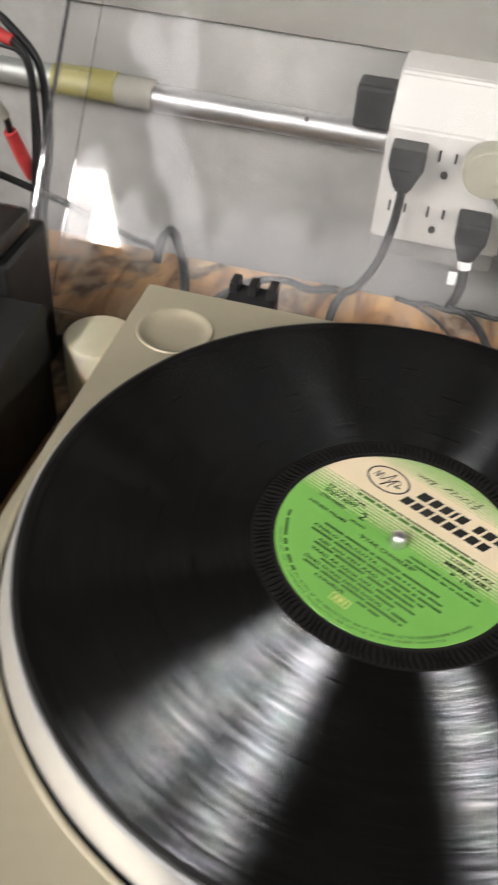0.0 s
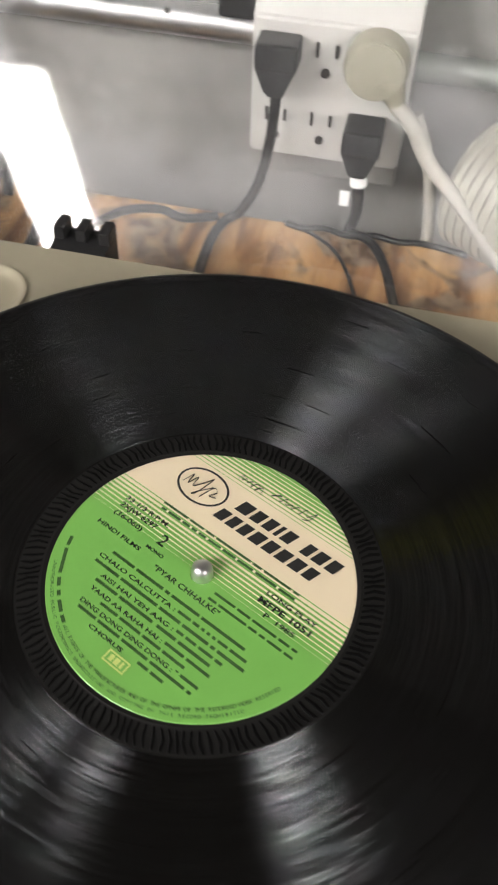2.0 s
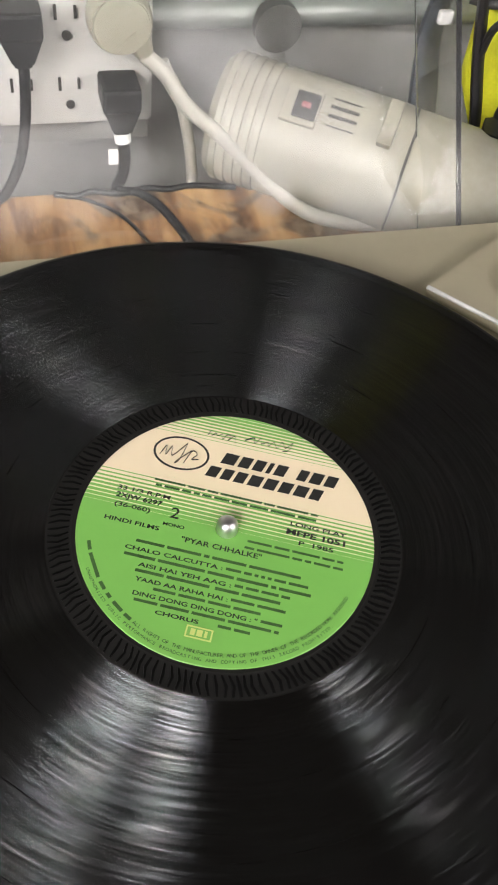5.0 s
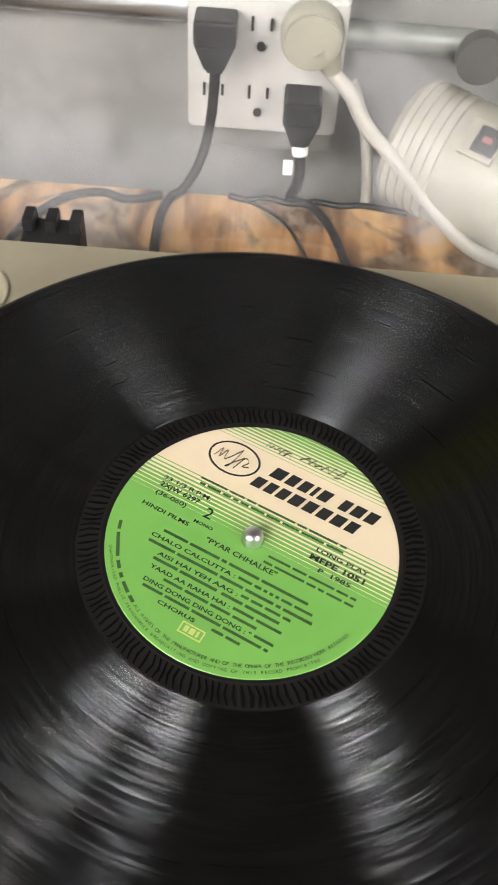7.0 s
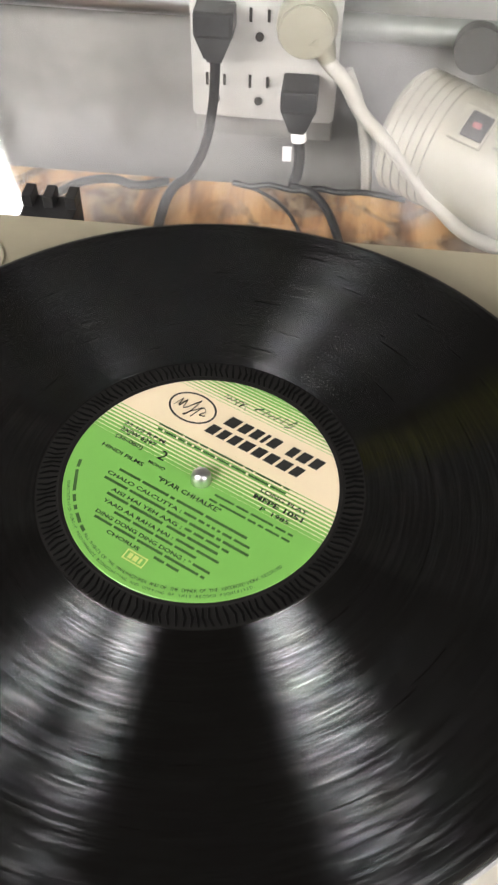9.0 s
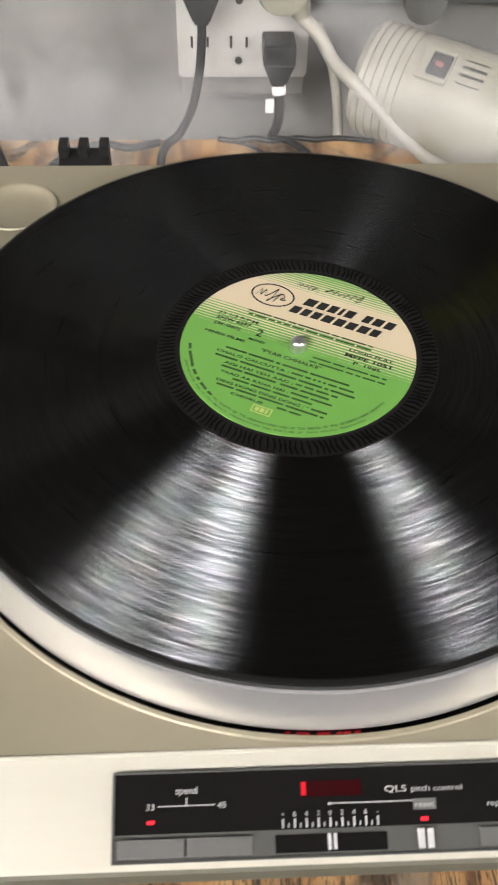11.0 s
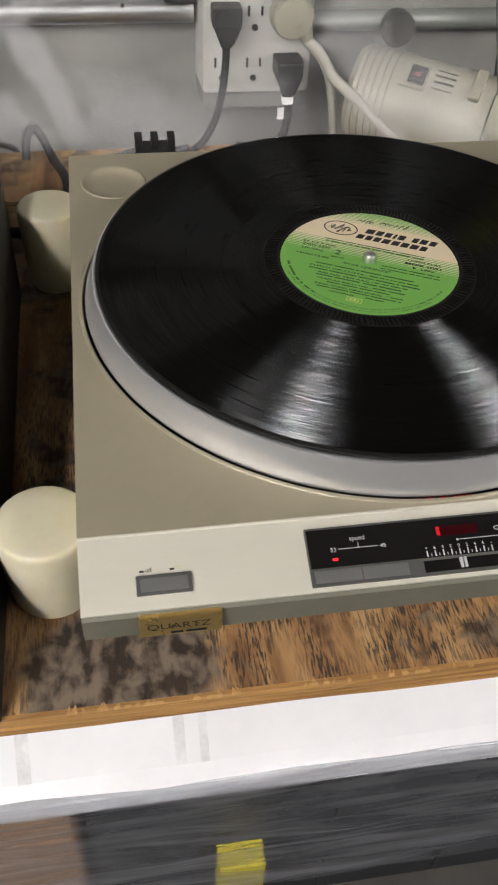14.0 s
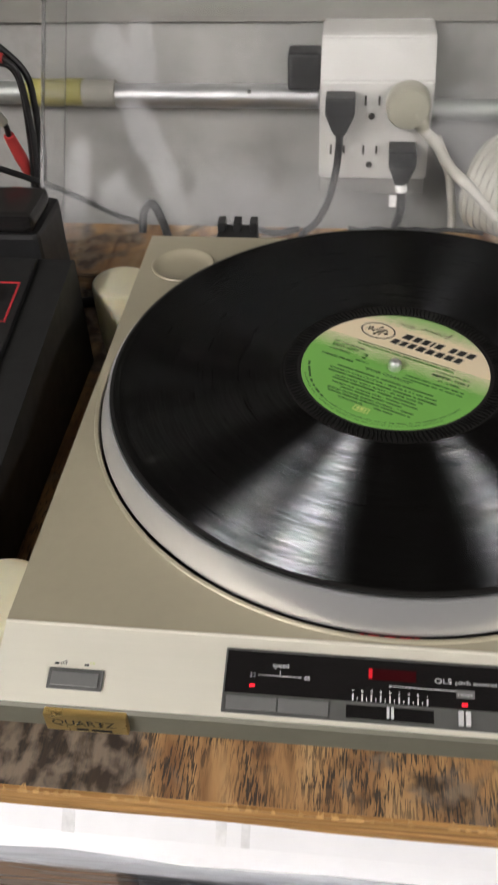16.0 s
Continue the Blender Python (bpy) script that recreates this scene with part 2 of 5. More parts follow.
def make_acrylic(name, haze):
    """Clear acrylic under an uneven dusty film, with smears and painted-in bright haze: (x, height) to (x, height),
    half width, cover.
    """
    m = bpy.data.materials.new(name)
    m.use_nodes = True
    nt = m.node_tree
    b = nt.nodes["Principled BSDF"]
    b.inputs["Base Color"].default_value = (0.92, 0.925, 0.92, 1)
    b.inputs["Roughness"].default_value, b.inputs["IOR"].default_value = 0.03, 1.49
    b.inputs["Transmission Weight"].default_value = 1.0
    dust_haze = nt.nodes.new("ShaderNodeBsdfDiffuse")
    dust_haze.inputs["Color"].default_value = (0.78, 0.78, 0.80, 1)
    geo, sep = nt.nodes.new("ShaderNodeNewGeometry"), nt.nodes.new("ShaderNodeSeparateXYZ")
    nt.links.new(geo.outputs["Position"], sep.inputs[0])
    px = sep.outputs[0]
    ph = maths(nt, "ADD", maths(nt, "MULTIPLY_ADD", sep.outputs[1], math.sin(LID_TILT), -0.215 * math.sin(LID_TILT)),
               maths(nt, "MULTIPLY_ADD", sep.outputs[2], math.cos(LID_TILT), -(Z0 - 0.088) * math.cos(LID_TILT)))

    def cloud(scale, detail, lo, hi, a, c, distort=0.0):
        n = nt.nodes.new("ShaderNodeTexNoise")
        n.inputs["Scale"].default_value, n.inputs["Detail"].default_value, n.inputs["Distortion"].default_value = scale, detail, distort
        nt.links.new(geo.outputs["Position"], n.inputs["Vector"])
        mr = nt.nodes.new("ShaderNodeMapRange")
        mr.inputs[1].default_value, mr.inputs[2].default_value, mr.inputs[3].default_value, mr.inputs[4].default_value = lo, hi, a, c
        nt.links.new(n.outputs["Fac"], mr.inputs[0])
        return mr.outputs[0]

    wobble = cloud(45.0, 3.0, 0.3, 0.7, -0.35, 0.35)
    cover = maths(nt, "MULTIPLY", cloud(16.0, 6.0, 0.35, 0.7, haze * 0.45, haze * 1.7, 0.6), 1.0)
    for x0, h0, x1, h1, half, amount in SMEAR_HAZE:
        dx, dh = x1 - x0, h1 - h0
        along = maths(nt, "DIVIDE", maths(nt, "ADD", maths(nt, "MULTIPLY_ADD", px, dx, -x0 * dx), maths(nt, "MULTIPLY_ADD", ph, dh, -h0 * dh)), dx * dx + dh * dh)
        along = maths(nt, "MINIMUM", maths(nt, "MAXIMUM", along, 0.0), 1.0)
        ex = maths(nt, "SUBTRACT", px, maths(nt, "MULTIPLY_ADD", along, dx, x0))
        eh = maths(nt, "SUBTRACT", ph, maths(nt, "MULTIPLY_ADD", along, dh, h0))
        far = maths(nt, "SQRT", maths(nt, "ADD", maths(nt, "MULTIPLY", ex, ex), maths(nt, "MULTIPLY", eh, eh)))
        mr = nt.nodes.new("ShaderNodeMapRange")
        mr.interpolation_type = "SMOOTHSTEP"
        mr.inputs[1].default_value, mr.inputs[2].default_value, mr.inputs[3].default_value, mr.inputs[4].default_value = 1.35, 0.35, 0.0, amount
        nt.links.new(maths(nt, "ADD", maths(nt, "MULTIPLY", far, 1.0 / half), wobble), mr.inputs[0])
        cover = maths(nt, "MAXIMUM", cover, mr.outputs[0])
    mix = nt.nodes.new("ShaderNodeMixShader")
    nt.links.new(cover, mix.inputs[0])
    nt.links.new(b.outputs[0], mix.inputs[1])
    nt.links.new(dust_haze.outputs[0], mix.inputs[2])
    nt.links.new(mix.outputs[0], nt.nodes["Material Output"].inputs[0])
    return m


def make_film():
    """Thin clear plastic film: mostly see-through, with a soft sheen."""
    m = bpy.data.materials.new("plastic_film")
    m.use_nodes = True
    nt = m.node_tree
    clear = nt.nodes.new("ShaderNodeBsdfTransparent")
    clear.inputs[0].default_value = (0.86, 0.88, 0.9, 1)
    sheen = nt.nodes.new("ShaderNodeBsdfAnisotropic")
    sheen.inputs["Color"].default_value, sheen.inputs["Roughness"].default_value = (0.9, 0.93, 1.0, 1), 0.45
    n = nt.nodes.new("ShaderNodeTexNoise")
    n.inputs["Scale"].default_value, n.inputs["Detail"].default_value, n.inputs["Distortion"].default_value = 9.0, 7.0, 1.5
    co, mp = nt.nodes.new("ShaderNodeTexCoord"), nt.nodes.new("ShaderNodeMapping")
    mp.inputs["Scale"].default_value = (0.3, 1, 3.2)
    nt.links.new(co.outputs["Object"], mp.inputs[0])
    nt.links.new(mp.outputs[0], n.inputs["Vector"])
    bp = nt.nodes.new("ShaderNodeBump")
    bp.inputs["Strength"].default_value, bp.inputs["Distance"].default_value = 0.3, 0.004
    nt.links.new(n.outputs["Fac"], bp.inputs["Height"])
    nt.links.new(bp.outputs[0], sheen.inputs["Normal"])
    fr = nt.nodes.new("ShaderNodeMapRange")
    fr.inputs[1].default_value, fr.inputs[2].default_value = 0.42, 0.72
    fr.inputs[3].default_value, fr.inputs[4].default_value = 0.22, 0.75
    nt.links.new(n.outputs["Fac"], fr.inputs[0])
    mix = nt.nodes.new("ShaderNodeMixShader")
    nt.links.new(fr.outputs[0], mix.inputs[0])
    nt.links.new(clear.outputs[0], mix.inputs[1])
    nt.links.new(sheen.outputs[0], mix.inputs[2])
    nt.links.new(mix.outputs[0], nt.nodes["Material Output"].inputs[0])
    return m


WALL_LEAN, WALL_ROUGH, WALL_GLOSS, LAND_GLOSS = radians(44.5), 0.265, 0.042, 0.06
VINYL, LABEL, BOARD = make_vinyl(), make_label(), make_worktop()
LID_TILT = radians(36)
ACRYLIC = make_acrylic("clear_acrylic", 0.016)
FILM = make_film()
SILVER = material("champagne_metal_paint", (0.42, 0.38, 0.275), 0.42, 0.25, vary=0.03, scale=25, bump=0.03, bump_scale=2500, rough_vary=0.04)
FACIA = material("brushed_facia", (0.72, 0.69, 0.59), 0.38, 0.2, vary=0.03, scale=20, stretch=(0.2, 3, 3), rough_vary=0.05)
FRONT = material("olive_grey_plastic", (0.155, 0.15, 0.115), 0.5, vary=0.06, scale=30, bump=0.05, bump_scale=1500)
ALU = material("cast_aluminium", (0.80, 0.80, 0.81), 0.33, 0.75, vary=0.02, scale=40, rough_vary=0.0)
ALU_NODES = ALU.node_tree
ALU_TURNED = ALU_NODES.nodes.new("ShaderNodeTangent")
ALU_TURNED.direction_type, ALU_TURNED.axis = "RADIAL", "Z"
ALU_NODES.links.new(ALU_TURNED.outputs[0], ALU_NODES.nodes["Principled BSDF"].inputs["Tangent"])
ALU_NODES.nodes["Principled BSDF"].inputs["Anisotropic"].default_value = 0.6
GOLD = material("gold_badge", (0.66, 0.47, 0.18), 0.3, 0.85, vary=0.08, scale=80)
GAP = material("well_black", (0.012, 0.012, 0.012), 0.6)
BLACKGLOSS = material("smoked_window", (0.012, 0.011, 0.011), 0.16, vary=0.1, scale=60, rough_vary=0.06)
KEYGREY = material("key_grey", (0.17, 0.17, 0.165), 0.42, 0.2, vary=0.05, scale=90)
KEYFRAME = material("key_frame_grey", (0.09, 0.09, 0.085), 0.5, vary=0.05, scale=90)
CHROME = material("polished_steel", (0.8, 0.8, 0.8), 0.34, 1.0, vary=0.05, scale=100)
RUBBER = material("black_rubber", (0.018, 0.018, 0.018), 0.7, vary=0.2, scale=80, bump=0.1, bump_scale=500)
BLACKPLASTIC = material("black_plastic", (0.014, 0.014, 0.015), 0.42, vary=0.15, scale=60, bump=0.08, bump_scale=900)
BARINK = material("fine_print_ink", (0.05, 0.13, 0.03), 0.6, vary=0.2, scale=300)
# white for the lamp glints painted on slider, reset key and plate edge
GLINTWHITE = material("glint_white", (0.8, 0.8, 0.8), 0.25, 0.2, vary=0.04, scale=90)
# near-black: the shadow lines of the ribs are put into their colour
RIBSHADE = material("rib_shade_black", (0.005, 0.005, 0.005), 0.5, spec=0.08, vary=0.2, scale=300)
INK = material("black_ink", (0.02, 0.02, 0.018), 0.6, vary=0.2, scale=300)
BLUEINK = material("pen_ink", (0.025, 0.045, 0.02), 0.6, vary=0.2, scale=300)
WHITEPRINT = material("white_print", (0.62, 0.62, 0.62), 0.6, vary=0.05, scale=300)
GOLDPRINT = material("pale_print", (0.62, 0.68, 0.22), 0.6, vary=0.05, scale=300)
LED = material("lit_red_led", (0.6, 0.02, 0.02), 0.3, emit=(1.0, 0.012, 0.03), strength=2.4)
HALFLED = material("weak_red_led", (0.3, 0.015, 0.02), 0.3, emit=(1.0, 0.012, 0.03), strength=0.5)
DIMLED = material("dim_red_readout", (0.02, 0.003, 0.004), 0.2, emit=(1.0, 0.02, 0.04), strength=0.02)
WALLPAINT = material("old_white_wall_paint", (0.31, 0.302, 0.292), 0.6, vary=0.12, scale=14, bump=0.35, bump_scale=70, second=(0.20, 0.195, 0.188))
TIMBERPAINT = material("greyed_white_board_paint", (0.19, 0.182, 0.165), 0.65, vary=0.2, scale=7, bump=0.5, bump_scale=50, stretch=(0.25, 1, 1.6))
# near-black on the unseen walls and ceiling to keep bounced light low
ROOMPAINT = material("dark_room_paint", (0.055, 0.053, 0.05), 0.8, vary=0.05, scale=3)
FLOORMAT = material("dark_floor", (0.06, 0.055, 0.05), 0.6, vary=0.2, scale=6, bump=0.1, bump_scale=40)
STEEL = material("galvanised_conduit", (0.8, 0.81, 0.82), 0.36, 1.0, vary=0.14, scale=35, bump=0.1, bump_scale=160, stretch=(0.4, 1, 1))
OLDSTEEL = material("dull_conduit", (0.36, 0.38, 0.36), 0.5, 0.7, vary=0.12, scale=30, stretch=(0.4, 1, 1))
YELLOWTAPE = material("yellow_tape", (0.28, 0.25, 0.07), 0.55, vary=0.12, scale=60)
CREAMTAPE = material("aged_paper_tape", (0.31, 0.295, 0.26), 0.7, vary=0.1, scale=60)
WHITEPLASTIC = material("white_outlet_plastic", (0.54, 0.535, 0.515), 0.38, vary=0.03, scale=30, second=(0.44, 0.43, 0.41))
# grey for the shade below the outlet block
SHADEGREY = material("under_block_shade_grey", (0.22, 0.215, 0.205), 0.5, vary=0.08, scale=40)
SLOT = material("slot_dark", (0.03, 0.028, 0.025), 0.6)
CREAMPLASTIC = material("yellowed_cream_plastic", (0.30, 0.29, 0.24), 0.4, vary=0.1, scale=28, second=(0.23, 0.215, 0.17))
IVORYCABLE = material("ivory_cable", (0.36, 0.345, 0.31), 0.45, vary=0.06, scale=50)
WAX = material("ivory_wax", (0.78, 0.73, 0.53), 0.38, vary=0.05, scale=22, bump=0.04, bump_scale=200)
WAX.node_tree.nodes["Principled BSDF"].inputs["Subsurface Weight"].default_value = 0.2
WAX.node_tree.nodes["Principled BSDF"].inputs["Subsurface Radius"].default_value = (0.012, 0.009, 0.004)
TAG = material("white_cable_tag", (0.8, 0.8, 0.8), 0.5, vary=0.03, scale=80)
MIXER = material("charcoal_metal_paint", (0.010, 0.010, 0.010), 0.55, vary=0.1, scale=60, bump=0.1, bump_scale=1200)
REDPRINT = material("red_print", (0.5, 0.03, 0.04), 0.5, vary=0.1, scale=100)
FADEDRED = material("faded_red_print", (0.30, 0.10, 0.10), 0.5, vary=0.1, scale=100)
REDPLASTIC = material("red_plug_plastic", (0.5, 0.05, 0.05), 0.4, vary=0.1, scale=60)
YELLOWCLOTH = material("yellow_mesh_cloth", (0.6, 0.6, 0.02), 0.7, vary=0.12, scale=60, bump=0.4, bump_scale=500)
YELLOWBOX = material("yellow_card", (0.6, 0.5, 0.03), 0.5, vary=0.05, scale=30)
CARD = material("brown_card", (0.32, 0.2, 0.12), 0.7, vary=0.08, scale=30)
PLY = material("plywood_edge", (0.66, 0.38, 0.13), 0.6, vary=0.2, scale=70, stretch=(0.10, 1, 7), bump=0.8, bump_scale=160, second=(0.20, 0.085, 0.025))
SPLINTER = material("pale_raw_splinter", (0.60, 0.36, 0.14), 0.65, vary=0.15, scale=200)
FLOORWHITE = material("white_gloss_panel", (0.84, 0.84, 0.86), 0.35, vary=0.03, scale=8, bump=0.05, bump_scale=20)
GLOW = material("lamp_diffuser", (0.8, 0.8, 0.8), 0.5, emit=(1.0, 0.955, 0.925), strength=LAMP)
CAPGREY = material("grey_rubber_cap", (0.075, 0.073, 0.068), 0.6, vary=0.1, scale=60)


# ---- building helpers ----
BASE = {}


def thing(name, at, label, category, group="", kind=""):
    """An empty at the foot of a thing. Places are given with the record's face at height 0."""
    ob = new(name)
    ob.location = (at[0], at[1], at[2] + Z0)
    ob.empty_display_size = 0.02
    BASE[name_of(ob)] = Vector(ob.location)
    return tagged(ob, label, category, group, kind)


def name_of(ob):
    return ob.name


def part(name, bm, mat, parent=None, label="", smooth=False, category="", kind="", origin=None):
    """Links a bmesh as one mesh object under a thing or a part."""
    me = bpy.data.meshes.new(name)
    base = BASE[parent.name] if parent else Vector((0, 0, 0)) if origin is None else Vector((origin[0], origin[1], origin[2] + Z0))
    bmesh.ops.translate(bm, verts=bm.verts, vec=Vector((0, 0, Z0)) - base)
    bmesh.ops.recalc_face_normals(bm, faces=bm.faces)
    bm.to_mesh(me)
    bm.free()
    for p in me.polygons:
        p.use_smooth = smooth
    me.materials.append(mat)
    ob = new(name, me)
    if parent:
        ob.parent = parent
    else:
        ob.location = base
    BASE[ob.name] = base
    if smooth:
        me.set_sharp_from_angle(angle=radians(38))
    return tagged(ob, label, category, "", kind)


def box(lo, hi, bevel=0.0, seg=2):
    bm = bmesh.new()
    bmesh.ops.create_cube(bm, size=1.0)
    for v in bm.verts:
        v.co = Vector([lo[i] + (v.co[i] + 0.5) * (hi[i] - lo[i]) for i in range(3)])
    if bevel:
        bmesh.ops.bevel(bm, geom=bm.edges[:], offset=bevel, segments=seg, profile=0.6, affect="EDGES")
    return bm


def prism(outline, z0, z1, bevel=0.0, axis="z"):
    """An outline in x and y, raised from z0 to z1."""
    bm = bmesh.new()
    low = [bm.verts.new((x, y, z0)) for x, y in outline]
    high = [bm.verts.new((x, y, z1)) for x, y in outline]
    n = len(outline)
    bm.faces.new(low), bm.faces.new(high)
    for i in range(n):
        bm.faces.new((low[i], low[(i + 1) % n], high[(i + 1) % n], high[i]))
    if bevel:
        bmesh.ops.recalc_face_normals(bm, faces=bm.faces)
        bmesh.ops.bevel(bm, geom=[e for e in bm.edges if e.verts[0].co.z == z1 and e.verts[1].co.z == z1], offset=bevel, segments=2, affect="EDGES")
    return bm


def lathe(profile, at=(0, 0, 0), n=96, matrix=None):
    """Turns a profile of (radius, height) round the z axis at a place."""
    bm = bmesh.new()
    rings = []
    for r, z in profile:
        if r < 1e-6:
            rings.append([bm.verts.new((0, 0, z))])
        else:
            rings.append([bm.verts.new((r * math.cos(math.tau * i / n), r * math.sin(math.tau * i / n), z)) for i in range(n)])
    for a, b in zip(rings, rings[1:]):
        for i in range(n):
            j = (i + 1) % n
            if len(a) == 1 and len(b) == 1:
                continue
            if len(a) == 1:
                bm.faces.new((a[0], b[i], b[j]))
            elif len(b) == 1:
                bm.faces.new((a[i], b[0], a[j]))
            else:
                bm.faces.new((a[i], b[i], b[j], a[j]))
    m = matrix or Matrix.Identity(4)
    bmesh.ops.transform(bm, verts=bm.verts, matrix=Matrix.Translation(at) @ m)
    return bm


def spline(points, steps=10):
    """A smooth line through points."""
    p = [Vector(q) for q in points]
    p = [2 * p[0] - p[1], *p, 2 * p[-1] - p[-2]]
    out = []
    for a, b, c, d in zip(p, p[1:], p[2:], p[3:]):
        for k in range(steps):
            t = k / steps
            out.append(0.5 * ((2 * b) + (c - a) * t + (2 * a - 5 * b + 4 * c - d) * t * t + (3 * b - a - 3 * c + d) * t ** 3))
    return [*out, p[-2]]


def tube(points, radius, n=10, steps=10, ends=True, squash=1.0):
    """A round cord along a smooth line; radius is one number or one for each point."""
    line = spline(points, steps)
    radii = [radius] * len(line) if isinstance(radius, (int, float)) else np.interp(np.linspace(0, 1, len(line)), np.linspace(0, 1, len(radius)), radius).tolist()
    bm = bmesh.new()
    rings, side = [], None
    for i, q in enumerate(line):
        way = (line[min(i + 1, len(line) - 1)] - line[max(i - 1, 0)]).normalized()
        side = (side - way * side.dot(way)).normalized() if side else way.orthogonal().normalized()
        up = way.cross(side)
        rings.append([bm.verts.new(q + radii[i] * (math.cos(math.tau * k / n) * side + squash * math.sin(math.tau * k / n) * up)) for k in range(n)])
    for a, b in zip(rings, rings[1:]):
        for k in range(n):
            bm.faces.new((a[k], a[(k + 1) % n], b[(k + 1) % n], b[k]))
    if ends:
        bm.faces.new(rings[0]), bm.faces.new(rings[-1])
    return bm


def join(*parts_):
    bm = bmesh.new()
    for b in parts_:
        me = bpy.data.meshes.new("tmp")
        b.to_mesh(me)
        b.free()
        bm.from_mesh(me)
        bpy.data.meshes.remove(me)
    return bm


def moved(bm, matrix):
    bmesh.ops.transform(bm, verts=bm.verts, matrix=matrix)
    return bm


def lettering(words, size, width=None, align="LEFT", shear=0.0, bold=0.0):
    """Flat letters in x and y; width: the length that the line is fitted to."""
    cu = bpy.data.curves.new("letters", "FONT")
    cu.body, cu.size, cu.align_x, cu.shear, cu.offset = words, size, align, shear, bold
    cu.resolution_u = 3
    ob = bpy.data.objects.new("letters", cu)
    scene.collection.objects.link(ob)
    bpy.context.view_layer.update()
    me = bpy.data.meshes.new_from_object(ob.evaluated_get(bpy.context.evaluated_depsgraph_get()))
    bm = bmesh.new()
    bm.from_mesh(me)
    bpy.data.objects.remove(ob), bpy.data.curves.remove(cu), bpy.data.meshes.remove(me)
    if width and bm.verts:
        xs = [v.co.x for v in bm.verts]
        k, x0 = width / (max(xs) - min(xs)), min(xs) if align == "LEFT" else 0.5 * (min(xs) + max(xs))
        for v in bm.verts:
            v.co.x = (v.co.x - x0) * k
    return bm


def bars(spans, y, h, z=0.0, shear=0.0):
    """Plain bars, one for each (start, end)."""
    bm = bmesh.new()
    for a, b in spans:
        bm.faces.new([bm.verts.new((p[0] + shear * p[1], y + p[1], z)) for p in ((a, 0), (b, 0), (b, h), (a, h))])
    return bm


def word_bars(a, b, y, h, lengths, gap=0.0009):
    """Bars for a line of words that fills a to b; lengths: the words' shares."""
    k = (b - a - gap * (len(lengths) - 1)) / sum(lengths)
    spans, x = [], a
    for n in lengths:
        spans.append((x, x + n * k))
        x += n * k + gap
    return bars(spans, y, h)


# ---- the room ----
SHELF, WALL = -0.089, 0.388
for nm, lo, hi, m in (("floor", (-2.7, -4.3, -1.06), (2.7, 0.5, -1.0), FLOORMAT), ("ceiling", (-2.7, -4.3, 1.27), (2.7, 0.5, 1.33), ROOMPAINT),
                      ("wall_back", (-2.7, WALL, -1.0), (2.7, WALL + 0.1, 0.056), WALLPAINT), ("wall_left", (-2.8, -4.3, -1.0), (-2.7, 0.5, 1.27), ROOMPAINT),
                      ("wall_right", (2.7, -4.3, -1.0), (2.8, 0.5, 1.27), ROOMPAINT), ("wall_front", (-2.7, -4.4, -1.0), (2.7, -4.3, 1.27), ROOMPAINT),
                      ("wall_back_upper", (-2.7, WALL - 0.006, 0.0585), (2.7, WALL + 0.1, 1.27), TIMBERPAINT)):
    part(nm, box(lo, hi), m, category="ceiling" if nm == "ceiling" else "floor" if nm == "floor" else "wall", kind="structure",
         label={"floor": "dark dull floor below the worktop", "ceiling": "unseen plain ceiling, darkened to cut bounced light, with fluorescent fixtures",
                "wall_back": "old white painted wall with faint stains and dents", "wall_back_upper": "greyed white painted board above a dark seam"}.get(nm, "unseen plain room wall, darkened to cut bounced light"))

lamp = None
for k, cx in enumerate((-1.0, 1.75, -2.15)):
    if lamp is None:
        lamp = thing("ceiling_lamp", (cx, -1.62, 1.27), "long white fluorescent ceiling fixture, switched on", "lamp", "ceiling lamps")
        part("housing", box((cx - 0.12, -2.24, 1.225), (cx + 0.12, -1.00, 1.27), 0.004), WHITEPLASTIC, lamp)
        part("diffuser", box((cx - 0.10, -2.22, 1.2), (cx + 0.10, -1.02, 1.224), 0.006), GLOW, lamp, "glowing white diffuser")
    else:
        copy_thing(lamp, Matrix.Translation((cx, -1.62, 1.27 + Z0)))

worktop = thing("worktop", (0, 0.05, SHELF - 0.016), "weathered wooden worktop board with dark stains and streaks", "worktop", kind="structure")
bm = box((-0.95, -0.2005, SHELF - 0.016), (0.95, 0.313, SHELF), 0)
part("board", bm, BOARD, worktop)
rnd = random.Random(4)
edge = bmesh.new()
N = 240
rows_ = []
for j, z in enumerate((SHELF - 0.0005, SHELF - 0.003, SHELF - 0.006, SHELF - 0.009, SHELF - 0.012, SHELF - 0.0155)):
    rows_.append([edge.verts.new((-0.95 + 1.9 * i / N, -0.2025 - 0.0012 * noise.noise((i * 0.11, j * 0.9, 0)) + (0.0008 if j in (1, 3) else 0), z + 0.0009 * noise.noise((i * 0.07, j, 3)))) for i in range(N + 1)])
back = [edge.verts.new((v.co.x, -0.1995, v.co.z)) for v in rows_[0]]
for a, b in zip([back, *rows_], rows_):
    for i in range(N):
        edge.faces.new((a[i], a[i + 1], b[i + 1], b[i]))
part("front_edge", edge, PLY, worktop, "raw splintered plywood edge in layers")

